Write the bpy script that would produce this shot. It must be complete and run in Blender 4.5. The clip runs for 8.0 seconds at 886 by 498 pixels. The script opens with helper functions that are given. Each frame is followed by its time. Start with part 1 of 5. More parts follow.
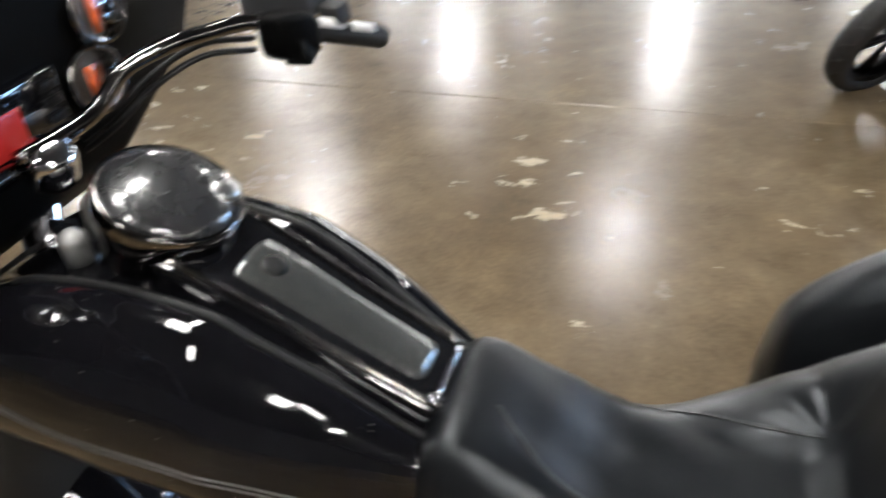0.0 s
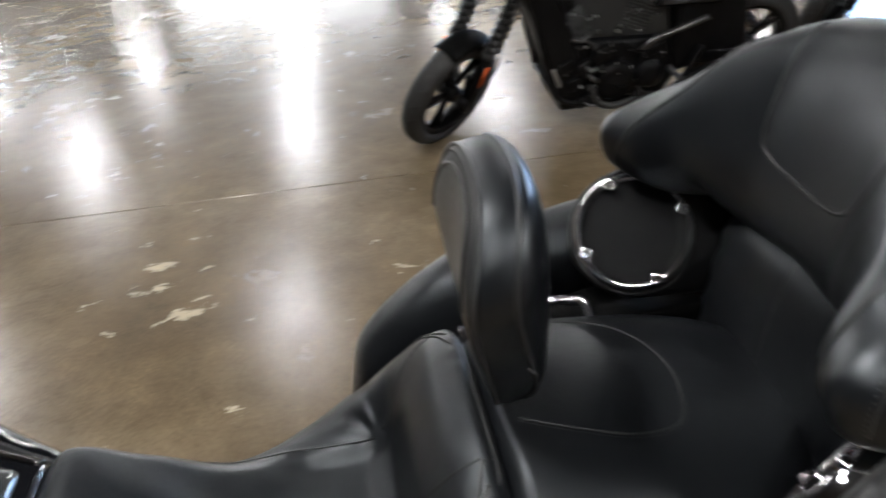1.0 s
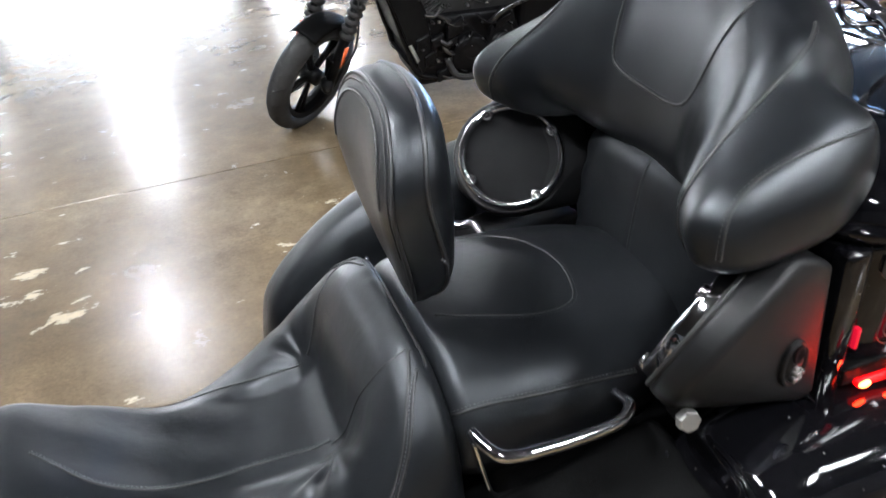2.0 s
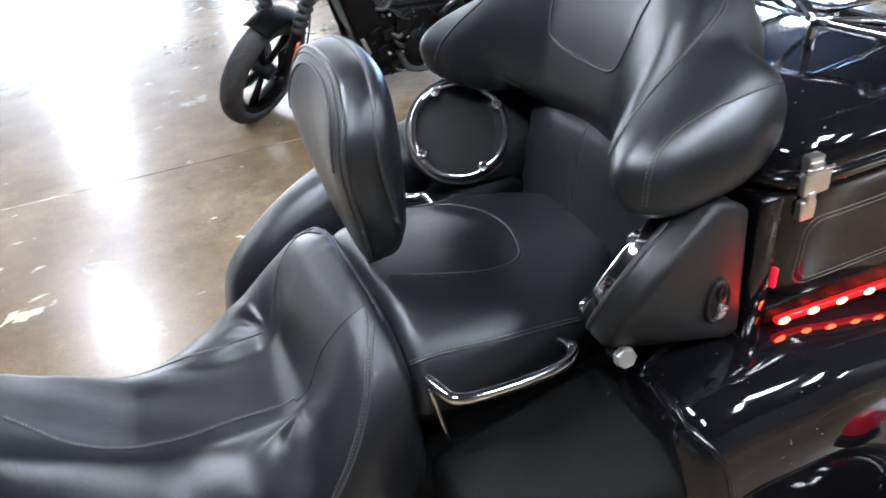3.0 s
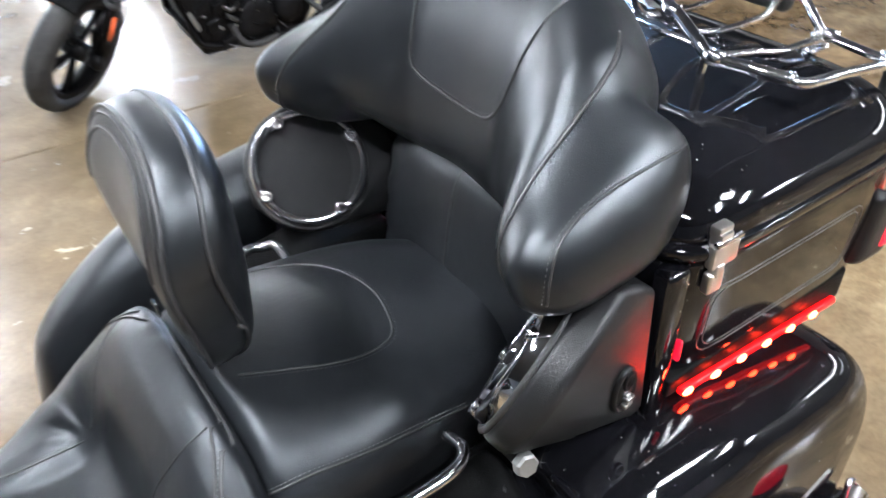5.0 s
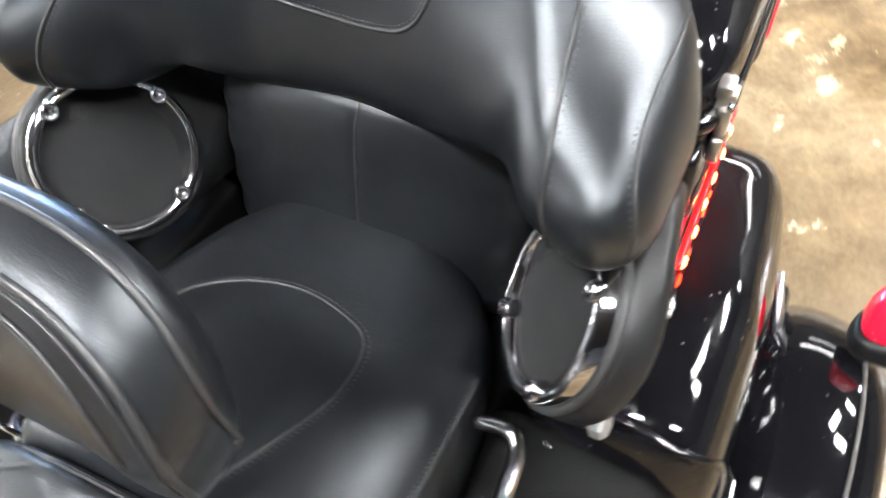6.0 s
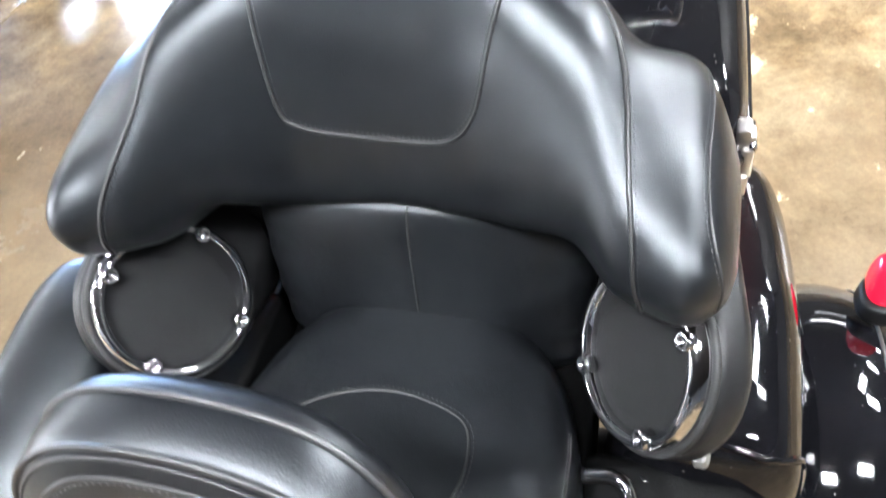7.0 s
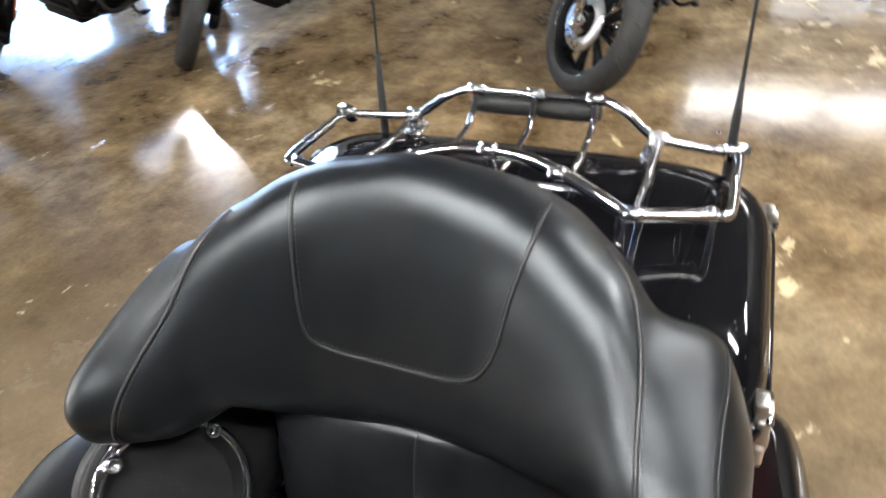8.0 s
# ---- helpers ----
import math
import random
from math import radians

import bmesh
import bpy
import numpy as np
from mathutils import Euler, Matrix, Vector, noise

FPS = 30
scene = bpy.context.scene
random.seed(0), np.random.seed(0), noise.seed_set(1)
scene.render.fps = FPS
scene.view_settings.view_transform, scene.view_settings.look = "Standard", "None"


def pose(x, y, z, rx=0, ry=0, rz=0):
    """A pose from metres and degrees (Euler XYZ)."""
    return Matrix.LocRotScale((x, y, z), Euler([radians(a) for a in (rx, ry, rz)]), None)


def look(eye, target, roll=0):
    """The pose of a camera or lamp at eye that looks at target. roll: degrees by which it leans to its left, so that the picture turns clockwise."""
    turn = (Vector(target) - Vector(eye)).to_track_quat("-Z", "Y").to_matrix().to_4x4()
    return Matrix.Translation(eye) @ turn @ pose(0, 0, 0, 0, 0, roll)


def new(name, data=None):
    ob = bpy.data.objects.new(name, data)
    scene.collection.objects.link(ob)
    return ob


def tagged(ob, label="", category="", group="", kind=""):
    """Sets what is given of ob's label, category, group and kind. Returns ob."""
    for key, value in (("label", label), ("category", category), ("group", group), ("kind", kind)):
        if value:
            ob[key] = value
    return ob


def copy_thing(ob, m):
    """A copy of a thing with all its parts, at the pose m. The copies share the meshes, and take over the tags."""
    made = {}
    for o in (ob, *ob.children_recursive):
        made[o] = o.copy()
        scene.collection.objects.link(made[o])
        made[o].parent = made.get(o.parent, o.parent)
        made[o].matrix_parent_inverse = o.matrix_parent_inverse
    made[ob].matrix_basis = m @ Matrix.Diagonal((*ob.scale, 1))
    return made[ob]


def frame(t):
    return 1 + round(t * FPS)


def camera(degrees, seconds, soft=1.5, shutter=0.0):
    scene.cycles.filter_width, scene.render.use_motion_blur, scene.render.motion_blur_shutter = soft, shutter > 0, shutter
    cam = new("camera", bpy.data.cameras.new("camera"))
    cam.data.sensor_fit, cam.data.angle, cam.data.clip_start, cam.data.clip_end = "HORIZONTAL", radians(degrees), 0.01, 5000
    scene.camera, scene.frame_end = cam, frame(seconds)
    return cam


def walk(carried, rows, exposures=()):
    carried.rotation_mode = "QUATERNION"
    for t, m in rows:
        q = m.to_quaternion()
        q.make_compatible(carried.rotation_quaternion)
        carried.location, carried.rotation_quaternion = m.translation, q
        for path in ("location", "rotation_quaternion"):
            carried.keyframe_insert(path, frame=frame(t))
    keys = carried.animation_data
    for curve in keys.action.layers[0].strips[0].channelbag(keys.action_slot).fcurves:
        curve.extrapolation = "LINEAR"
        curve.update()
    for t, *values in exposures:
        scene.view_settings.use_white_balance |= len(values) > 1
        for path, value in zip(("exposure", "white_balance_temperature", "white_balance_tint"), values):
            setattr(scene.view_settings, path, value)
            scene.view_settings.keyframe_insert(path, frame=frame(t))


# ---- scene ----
cam = camera(59.7, 8.0, shutter=0.5)

PATH = [
    (0, (-0.59, -0.589, 1.432), (-1.205, 0.963, 0.332), -5.5),
    (0.5, (-0.433, -0.671, 1.49), (-0.709, 1.033, 0.48), -5.1),
    (1, (-0.396, -0.711, 1.498), (-0.219, 1.015, 0.504), -6.0),
    (1.5, (-0.439, -0.778, 1.489), (-0.007, 0.901, 0.492), -6.6),
    (1.7, (-0.456, -0.799, 1.481), (0.012, 0.859, 0.466), -6.6),
    (2.8, (-0.498, -0.901, 1.457), (0.055, 0.7, 0.393), -6.9),
    (3, (-0.496, -0.908, 1.461), (0.094, 0.687, 0.407), -6.8),
    (3.5, (-0.487, -0.918, 1.473), (0.207, 0.647, 0.438), -6.3),
    (4, (-0.48, -0.903, 1.493), (0.305, 0.619, 0.46), -5.7),
    (4.5, (-0.453, -0.829, 1.501), (0.377, 0.638, 0.423), -4.6),
    (4.7, (-0.414, -0.787, 1.504), (0.404, 0.662, 0.394), -4.3),
    (5.8, (-0.393, -0.435, 1.463), (0.759, 0.323, 0.015), -1.9),
    (6, (-0.4, -0.371, 1.468), (0.727, 0.289, -0.047), -5.6),
    (6.5, (-0.42, -0.286, 1.501), (0.731, 0.277, -0.034), -11.6),
    (7, (-0.425, -0.261, 1.559), (0.795, 0.276, 0.068), -13.1),
    (7.5, (-0.416, -0.254, 1.61), (0.952, 0.32, 0.268), -12.5),
    (7.8, (-0.397, -0.255, 1.614), (1.057, 0.351, 0.38), -9.4),
    (8, (-0.379, -0.271, 1.617), (1.092, 0.394, 0.437), -6.7),
]

# world, lamps and exposure
EXPOSURES = [(0, -0.48, 6500, 10), (0.8, -0.8, 6400, 10), (1.6, -0.25, 6150, 10), (2.8, 0.33, 5750, 10), (4.6, 0.58, 5700, 10), (5.8, 1.05, 6300, 10), (7.0, 1.18, 6000, 10), (7.5, 0.80, 6200, 10),
             (8, 0.2, 6450, 10)]
PATH_ROWS = [(t, look(eye, target, roll)) for t, eye, target, roll in PATH]
walk(cam, PATH_ROWS, EXPOSURES)

world = bpy.data.worlds.new("world")
scene.world = world
world.use_nodes = True
world.node_tree.nodes["Background"].inputs[0].default_value = (0.55, 0.6, 0.7, 1)
world.node_tree.nodes["Background"].inputs[1].default_value = 0.05


# ---------------------------------------------------------------- materials
def material(name, base, rough=0.5, metal=0.0, coat=0.0, grain=0.0, grain_scale=300.0, var=0.0, var_scale=6.0,
             rough_var=0.0, emit=0.0, emit_colour=None, spec=0.5, wear_scale=40.0, transmission=0.0, dents=0.0, sheen_tint=None, wrinkle=0.0, dust=0.0):
    m = bpy.data.materials.new(name)
    m.use_nodes = True
    nt = m.node_tree
    b = nt.nodes["Principled BSDF"]
    b.inputs["Base Color"].default_value = (*base, 1)
    b.inputs["Roughness"].default_value = rough
    b.inputs["Metallic"].default_value = metal
    b.inputs["Coat Weight"].default_value = coat
    b.inputs["Coat Roughness"].default_value = 0.03
    b.inputs["Specular IOR Level"].default_value = spec
    b.inputs["Transmission Weight"].default_value = transmission
    # colours the highlights themselves, whatever lamp makes them
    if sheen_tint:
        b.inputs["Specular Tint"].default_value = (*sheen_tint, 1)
    if emit:
        b.inputs["Emission Color"].default_value = (*(emit_colour or base), 1)
        b.inputs["Emission Strength"].default_value = emit
    co = nt.nodes.new("ShaderNodeTexCoord")
    if grain:
        n = nt.nodes.new("ShaderNodeTexNoise")
        n.inputs["Scale"].default_value = grain_scale
        n.inputs["Detail"].default_value = 3
        bp = nt.nodes.new("ShaderNodeBump")
        bp.inputs["Strength"].default_value = grain
        bp.inputs["Distance"].default_value = 0.002
        nt.links.new(co.outputs["Object"], n.inputs["Vector"])
        nt.links.new(n.outputs["Fac"], bp.inputs["Height"])
        nt.links.new(bp.outputs["Normal"], b.inputs["Normal"])
        if dents:
            # soft unevenness of padding under the skin
            d = nt.nodes.new("ShaderNodeTexNoise")
            d.inputs["Scale"].default_value = 13
            d.inputs["Detail"].default_value = 0.6
            d.inputs["Distortion"].default_value = 0.2
            db = nt.nodes.new("ShaderNodeBump")
            db.inputs["Strength"].default_value = dents
            db.inputs["Distance"].default_value = 0.006
            nt.links.new(co.outputs["Object"], d.inputs["Vector"])
            nt.links.new(d.outputs["Fac"], db.inputs["Height"])
            nt.links.new(db.outputs["Normal"], bp.inputs["Normal"])
            if wrinkle:
                # short fine creases of worn hide
                warp = nt.nodes.new("ShaderNodeTexNoise")
                warp.inputs["Scale"].default_value = 9
                wm = nt.nodes.new("ShaderNodeVectorMath")
                wm.operation = "MULTIPLY_ADD"
                wm.inputs[1].default_value = (0.12, 0.12, 0.12)
                nt.links.new(co.outputs["Object"], warp.inputs["Vector"])
                nt.links.new(warp.outputs["Color"], wm.inputs[0])
                nt.links.new(co.outputs["Object"], wm.inputs[2])
                wn = nt.nodes.new("ShaderNodeTexNoise")
                wn.inputs["Scale"].default_value = 55
                wn.inputs["Detail"].default_value = 3
                nt.links.new(wm.outputs[0], wn.inputs["Vector"])
                wb = nt.nodes.new("ShaderNodeBump")
                wb.inputs["Strength"].default_value = wrinkle
                wb.inputs["Distance"].default_value = 0.0035
                nt.links.new(wn.outputs["Fac"], wb.inputs["Height"])
                nt.links.new(db.outputs["Normal"], wb.inputs["Normal"])
                nt.links.new(wb.outputs["Normal"], bp.inputs["Normal"])
    if dust:
        # settled specks and a few fine scuffs
        sp = nt.nodes.new("ShaderNodeTexVoronoi")
        sp.inputs["Scale"].default_value = 70
        sp.inputs["Randomness"].default_value = 1.0
        th = nt.nodes.new("ShaderNodeMapRange")
        th.inputs["From Min"].default_value, th.inputs["From Max"].default_value = 0.05, 0.085
        th.inputs["To Min"].default_value, th.inputs["To Max"].default_value = 1.0, 0.0
        patch = nt.nodes.new("ShaderNodeTexNoise")
        patch.inputs["Scale"].default_value = 14
        pm = nt.nodes.new("ShaderNodeMapRange")
        pm.inputs["From Min"].default_value, pm.inputs["From Max"].default_value = 0.5, 0.62
        both = nt.nodes.new("ShaderNodeMath")
        both.operation = "MULTIPLY"
        film = nt.nodes.new("ShaderNodeMath")
        film.operation = "MULTIPLY"
        film.inputs[1].default_value = dust
        cm = nt.nodes.new("ShaderNodeMix")
        cm.data_type = "RGBA"
        cm.inputs[6].default_value = (*base, 1)
        cm.inputs[7].default_value = (0.32, 0.31, 0.29, 1)
        nt.links.new(co.outputs["Object"], sp.inputs["Vector"])
        nt.links.new(co.outputs["Object"], patch.inputs["Vector"])
        nt.links.new(sp.outputs["Distance"], th.inputs["Value"])
        nt.links.new(patch.outputs["Fac"], pm.inputs["Value"])
        nt.links.new(th.outputs[0], both.inputs[0])
        nt.links.new(pm.outputs[0], both.inputs[1])
        nt.links.new(both.outputs[0], film.inputs[0])
        nt.links.new(film.outputs[0], cm.inputs[0])
        nt.links.new(cm.outputs[2], b.inputs["Base Color"])
    if var or rough_var:
        a = nt.nodes.new("ShaderNodeTexNoise")
        a.inputs["Scale"].default_value = var_scale
        a.inputs["Detail"].default_value = 6
        c = nt.nodes.new("ShaderNodeTexNoise")
        c.inputs["Scale"].default_value = wear_scale
        c.inputs["Detail"].default_value = 5
        nt.links.new(co.outputs["Object"], a.inputs["Vector"])
        nt.links.new(co.outputs["Object"], c.inputs["Vector"])
        mix = nt.nodes.new("ShaderNodeMath")
        mix.operation = "ADD"
        nt.links.new(a.outputs["Fac"], mix.inputs[0])
        nt.links.new(c.outputs["Fac"], mix.inputs[1])
        if var:
            r = nt.nodes.new("ShaderNodeMapRange")
            r.inputs["From Min"].default_value, r.inputs["From Max"].default_value = 0.6, 1.4
            r.inputs["To Min"].default_value, r.inputs["To Max"].default_value = 1 - var, 1 + var
            nt.links.new(mix.outputs[0], r.inputs["Value"])
            v = nt.nodes.new("ShaderNodeVectorMath")
            v.operation = "SCALE"
            v.inputs[0].default_value = base
            nt.links.new(r.outputs[0], v.inputs["Scale"])
            nt.links.new(v.outputs[0], b.inputs["Base Color"])
        if rough_var:
            r = nt.nodes.new("ShaderNodeMapRange")
            r.inputs["From Min"].default_value, r.inputs["From Max"].default_value = 0.6, 1.4
            r.inputs["To Min"].default_value = max(0.02, rough - rough_var)
            r.inputs["To Max"].default_value = rough + rough_var
            nt.links.new(mix.outputs[0], r.inputs["Value"])
            nt.links.new(r.outputs[0], b.inputs["Roughness"])
    return m


def concrete_floor_material():
    m = bpy.data.materials.new("polished_concrete")
    m.use_nodes = True
    nt = m.node_tree
    L = nt.links.new
    b = nt.nodes["Principled BSDF"]
    co = nt.nodes.new("ShaderNodeTexCoord")

    def noise_node(scale, detail=6, rough=0.6, distort=0.0, stretch=None):
        n = nt.nodes.new("ShaderNodeTexNoise")
        n.inputs["Scale"].default_value = scale
        n.inputs["Detail"].default_value = detail
        n.inputs["Roughness"].default_value = rough
        n.inputs["Distortion"].default_value = distort
        if stretch:
            mp = nt.nodes.new("ShaderNodeMapping")
            mp.inputs["Scale"].default_value = stretch
            L(co.outputs["Object"], mp.inputs["Vector"])
            L(mp.outputs[0], n.inputs["Vector"])
        else:
            L(co.outputs["Object"], n.inputs["Vector"])
        return n

    def ramp(src, stops):
        r = nt.nodes.new("ShaderNodeValToRGB")
        e = r.color_ramp.elements
        e[0].position, e[0].color = stops[0][0], (*stops[0][1], 1)
        e[1].position, e[1].color = stops[-1][0], (*stops[-1][1], 1)
        for p, c in stops[1:-1]:
            x = e.new(p)
            x.color = (*c, 1)
        L(src, r.inputs[0])
        return r

    def mixc(fac, a, c, mode="MIX"):
        x = nt.nodes.new("ShaderNodeMix")
        x.data_type = "RGBA"
        x.blend_type = mode
        if isinstance(fac, float):
            x.inputs[0].default_value = fac
        else:
            L(fac, x.inputs[0])
        L(a, x.inputs[6])
        L(c, x.inputs[7])
        return x.outputs[2]

    broad = noise_node(0.9, 6, 0.6, 0.2)
    base = ramp(broad.outputs["Fac"], [(0.3, (0.128, 0.090, 0.052)), (0.5, (0.200, 0.149, 0.092)), (0.68, (0.272, 0.215, 0.14))])
    cloud = noise_node(4.5, 10, 0.74, 0.15)
    cl = ramp(cloud.outputs["Fac"], [(0.28, (0.55, 0.52, 0.47)), (0.45, (0.88, 0.87, 0.85)), (0.56, (1.02, 1.0, 0.97)), (0.75, (1.4, 1.36, 1.26))])
    c1 = mixc(1.0, base.outputs[0], cl.outputs[0], "MULTIPLY")
    fine = noise_node(60, 4, 0.7)
    fn = ramp(fine.outputs["Fac"], [(0.3, (0.82, 0.82, 0.82)), (0.7, (1.12, 1.12, 1.12))])
    c2 = mixc(1.0, c1, fn.outputs[0], "MULTIPLY")
    spall = noise_node(5.0, 7, 0.62, 0.3, (1.0, 1.5, 1.0))
    region = noise_node(0.8, 2, 0.5)
    add = nt.nodes.new("ShaderNodeMath")
    add.operation = "MULTIPLY_ADD"
    L(region.outputs["Fac"], add.inputs[0])
    add.inputs[1].default_value = 0.45
    L(spall.outputs["Fac"], add.inputs[2])
    # places where the surface has flaked more
    for px, py, pr, amount in ((-1.20, 1.80, 0.46, 0.12), (-1.21, 2.19, 0.22, 0.13), (-1.55, 1.80, 0.2, 0.09), (-0.28, 1.92, 0.3, 0.06), (1.3, 1.65, 0.8, 0.065), (3.6, -1.0, 1.0, 0.03)):
        dn = nt.nodes.new("ShaderNodeVectorMath")
        dn.operation = "DISTANCE"
        L(co.outputs["Object"], dn.inputs[0])
        dn.inputs[1].default_value = (px, py, 0)
        mr = nt.nodes.new("ShaderNodeMapRange")
        mr.inputs["From Min"].default_value, mr.inputs["From Max"].default_value = pr * 0.4, pr
        mr.inputs["To Min"].default_value, mr.inputs["To Max"].default_value = amount, 0.0
        L(dn.outputs["Value"], mr.inputs["Value"])
        nx = nt.nodes.new("ShaderNodeMath")
        L(add.outputs[0], nx.inputs[0])
        L(mr.outputs[0], nx.inputs[1])
        add = nx
    sp = ramp(add.outputs[0], [(0.897, (0, 0, 0)), (0.945, (1, 1, 1))])
    pale = nt.nodes.new("ShaderNodeRGB")
    pale.outputs[0].default_value = (0.52, 0.43, 0.28, 1)
    c3 = mixc(sp.outputs[0], c2, pale.outputs[0])
    dark = noise_node(2.1, 10, 0.75, 0.5)
    dk = ramp(dark.outputs["Fac"], [(0.30, (1, 1, 1)), (0.36, (0, 0, 0))])
    darkc = nt.nodes.new("ShaderNodeRGB")
    darkc.outputs[0].default_value = (0.10, 0.072, 0.045, 1)
    half = nt.nodes.new("ShaderNodeMath")
    half.operation = "MULTIPLY"
    half.inputs[1].default_value = 0.22
    L(dk.outputs[0], half.inputs[0])
    c4 = mixc(half.outputs[0], c3, darkc.outputs[0])
    # old stains, heavier towards the rear of the hall
    sx = nt.nodes.new("ShaderNodeSeparateXYZ")
    L(co.outputs["Object"], sx.inputs[0])
    back = nt.nodes.new("ShaderNodeMapRange")
    back.inputs["From Min"].default_value, back.inputs["From Max"].default_value = 0.7, 1.9
    L(sx.outputs["X"], back.inputs["Value"])
    blot = noise_node(2.8, 10, 0.76, 0.2)
    bl = ramp(blot.outputs["Fac"], [(0.36, (0.44, 0.37, 0.28)), (0.46, (0.84, 0.78, 0.68)), (0.54, (1.15, 1.12, 1.06)), (0.66, (1.75, 1.65, 1.45))])
    stained = mixc(1.0, c4, bl.outputs[0], "MULTIPLY")
    c5 = mixc(back.outputs[0], c4, stained)
    # ragged brown patch on the floor beside the motorcycle
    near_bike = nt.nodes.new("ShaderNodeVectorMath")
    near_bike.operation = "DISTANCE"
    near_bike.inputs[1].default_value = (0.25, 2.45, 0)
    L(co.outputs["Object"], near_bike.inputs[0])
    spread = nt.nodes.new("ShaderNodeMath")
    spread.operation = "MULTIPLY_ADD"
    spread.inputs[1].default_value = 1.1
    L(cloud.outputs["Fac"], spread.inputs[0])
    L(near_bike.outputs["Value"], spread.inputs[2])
    brown_mask = nt.nodes.new("ShaderNodeMapRange")
    brown_mask.inputs["From Min"].default_value, brown_mask.inputs["From Max"].default_value = 0.75, 1.15
    brown_mask.inputs["To Min"].default_value, brown_mask.inputs["To Max"].default_value = 0.6, 0.0
    L(spread.outputs[0], brown_mask.inputs["Value"])
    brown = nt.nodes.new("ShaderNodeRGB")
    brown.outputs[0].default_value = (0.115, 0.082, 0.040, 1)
    c5 = mixc(brown_mask.outputs[0], c5, brown.outputs[0])
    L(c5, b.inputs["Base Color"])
    sheen = noise_node(1.9, 8, 0.72, 0.1)
    rr = ramp(sheen.outputs["Fac"], [(0.25, (0.19, 0.19, 0.19)), (0.5, (0.24, 0.24, 0.24)), (0.75, (0.31, 0.31, 0.31))])
    rmix = mixc(sp.outputs[0], rr.outputs[0], pale.outputs[0])
    # the rear of the hall is polished smoother
    polish = nt.nodes.new("ShaderNodeMapRange")
    polish.inputs["From Min"].default_value, polish.inputs["From Max"].default_value = 0.9, 2.0
    polish.inputs["To Min"].default_value, polish.inputs["To Max"].default_value = 1.0, 0.48
    L(sx.outputs["X"], polish.inputs["Value"])
    sc_ = nt.nodes.new("ShaderNodeVectorMath")
    sc_.operation = "SCALE"
    L(rmix, sc_.inputs[0])
    L(polish.outputs[0], sc_.inputs["Scale"])
    L(sc_.outputs[0], b.inputs["Roughness"])
    b.inputs["Specular IOR Level"].default_value = 0.6
    bp = nt.nodes.new("ShaderNodeBump")
    bp.inputs["Strength"].default_value = 0.10
    bp.inputs["Distance"].default_value = 0.003
    L(cloud.outputs["Fac"], bp.inputs["Height"])
    bp2 = nt.nodes.new("ShaderNodeBump")
    bp2.inputs["Strength"].default_value = 0.35
    bp2.inputs["Distance"].default_value = 0.003
    bp2.invert = True
    L(sp.outputs[0], bp2.inputs["Height"])
    L(bp.outputs[0], bp2.inputs["Normal"])
    L(bp2.outputs[0], b.inputs["Normal"])
    return m


# both leathers have cool bluish highlights put into their gloss by the tint
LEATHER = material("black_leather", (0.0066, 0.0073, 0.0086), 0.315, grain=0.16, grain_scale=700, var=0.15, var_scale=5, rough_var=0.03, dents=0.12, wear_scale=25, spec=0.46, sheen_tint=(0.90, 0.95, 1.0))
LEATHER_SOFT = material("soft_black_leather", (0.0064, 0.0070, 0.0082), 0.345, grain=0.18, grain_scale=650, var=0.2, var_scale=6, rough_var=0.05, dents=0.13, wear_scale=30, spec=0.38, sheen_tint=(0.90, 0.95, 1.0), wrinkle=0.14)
STITCH = material("grey_thread", (0.052, 0.053, 0.056), 0.7, grain=0.3, grain_scale=900)
SADDLE_THREAD = material("pale_grey_thread", (0.11, 0.112, 0.118), 0.65, grain=0.3, grain_scale=900)
PIPING = material("leather_piping", (0.022, 0.022, 0.023), 0.38, grain=0.15, grain_scale=500)
FAIRING = material("dark_textured_plastic", (0.003, 0.003, 0.003), 0.5, grain=0.3, grain_scale=500, var=0.2, spec=0.05)
FIN = material("dark_metal_fins", (0.10, 0.10, 0.10), 0.35, 0.9, var=0.3, var_scale=20, rough_var=0.1)
CAST = material("grey_cast_metal", (0.075, 0.075, 0.08), 0.5, 0.3, grain=0.2, grain_scale=300, var=0.2, rough_var=0.08)
# near-black colour that paints the shade beside seam piping
SEAM_SHADE = material("dark_seam_shade", (0.004, 0.004, 0.004), 0.8, grain=0.2, grain_scale=500)
PAINT = material("gloss_black_paint", (0.004, 0.004, 0.005), 0.06, rough_var=0.03, var_scale=5, wear_scale=90, dust=0.8)
SATIN = material("satin_black_plastic", (0.009, 0.009, 0.0095), 0.40, grain=0.2, grain_scale=700, rough_var=0.05, spec=0.26)
MATTE = material("dull_black_plastic", (0.012, 0.012, 0.012), 0.65, grain=0.3, grain_scale=400, var=0.2)
CLOTH = material("speaker_cloth", (0.009, 0.009, 0.0095), 0.9, grain=0.6, grain_scale=900, var=0.15, var_scale=14, spec=0.3)
CHROME = material("chrome", (0.78, 0.78, 0.8), 0.07, 1.0, rough_var=0.03, var=0.05, var_scale=12)
STEEL = material("brushed_steel", (0.5, 0.5, 0.5), 0.3, 1.0, grain=0.1, grain_scale=300, var=0.2, rough_var=0.08)
ZINC = material("dull_zinc", (0.30, 0.30, 0.29), 0.45, 0.7, grain=0.2, grain_scale=200, var=0.3, rough_var=0.1)
LATCH = material("pale_steel", (0.72, 0.69, 0.65), 0.34, 1.0, grain=0.1, grain_scale=250, var=0.2, rough_var=0.08)
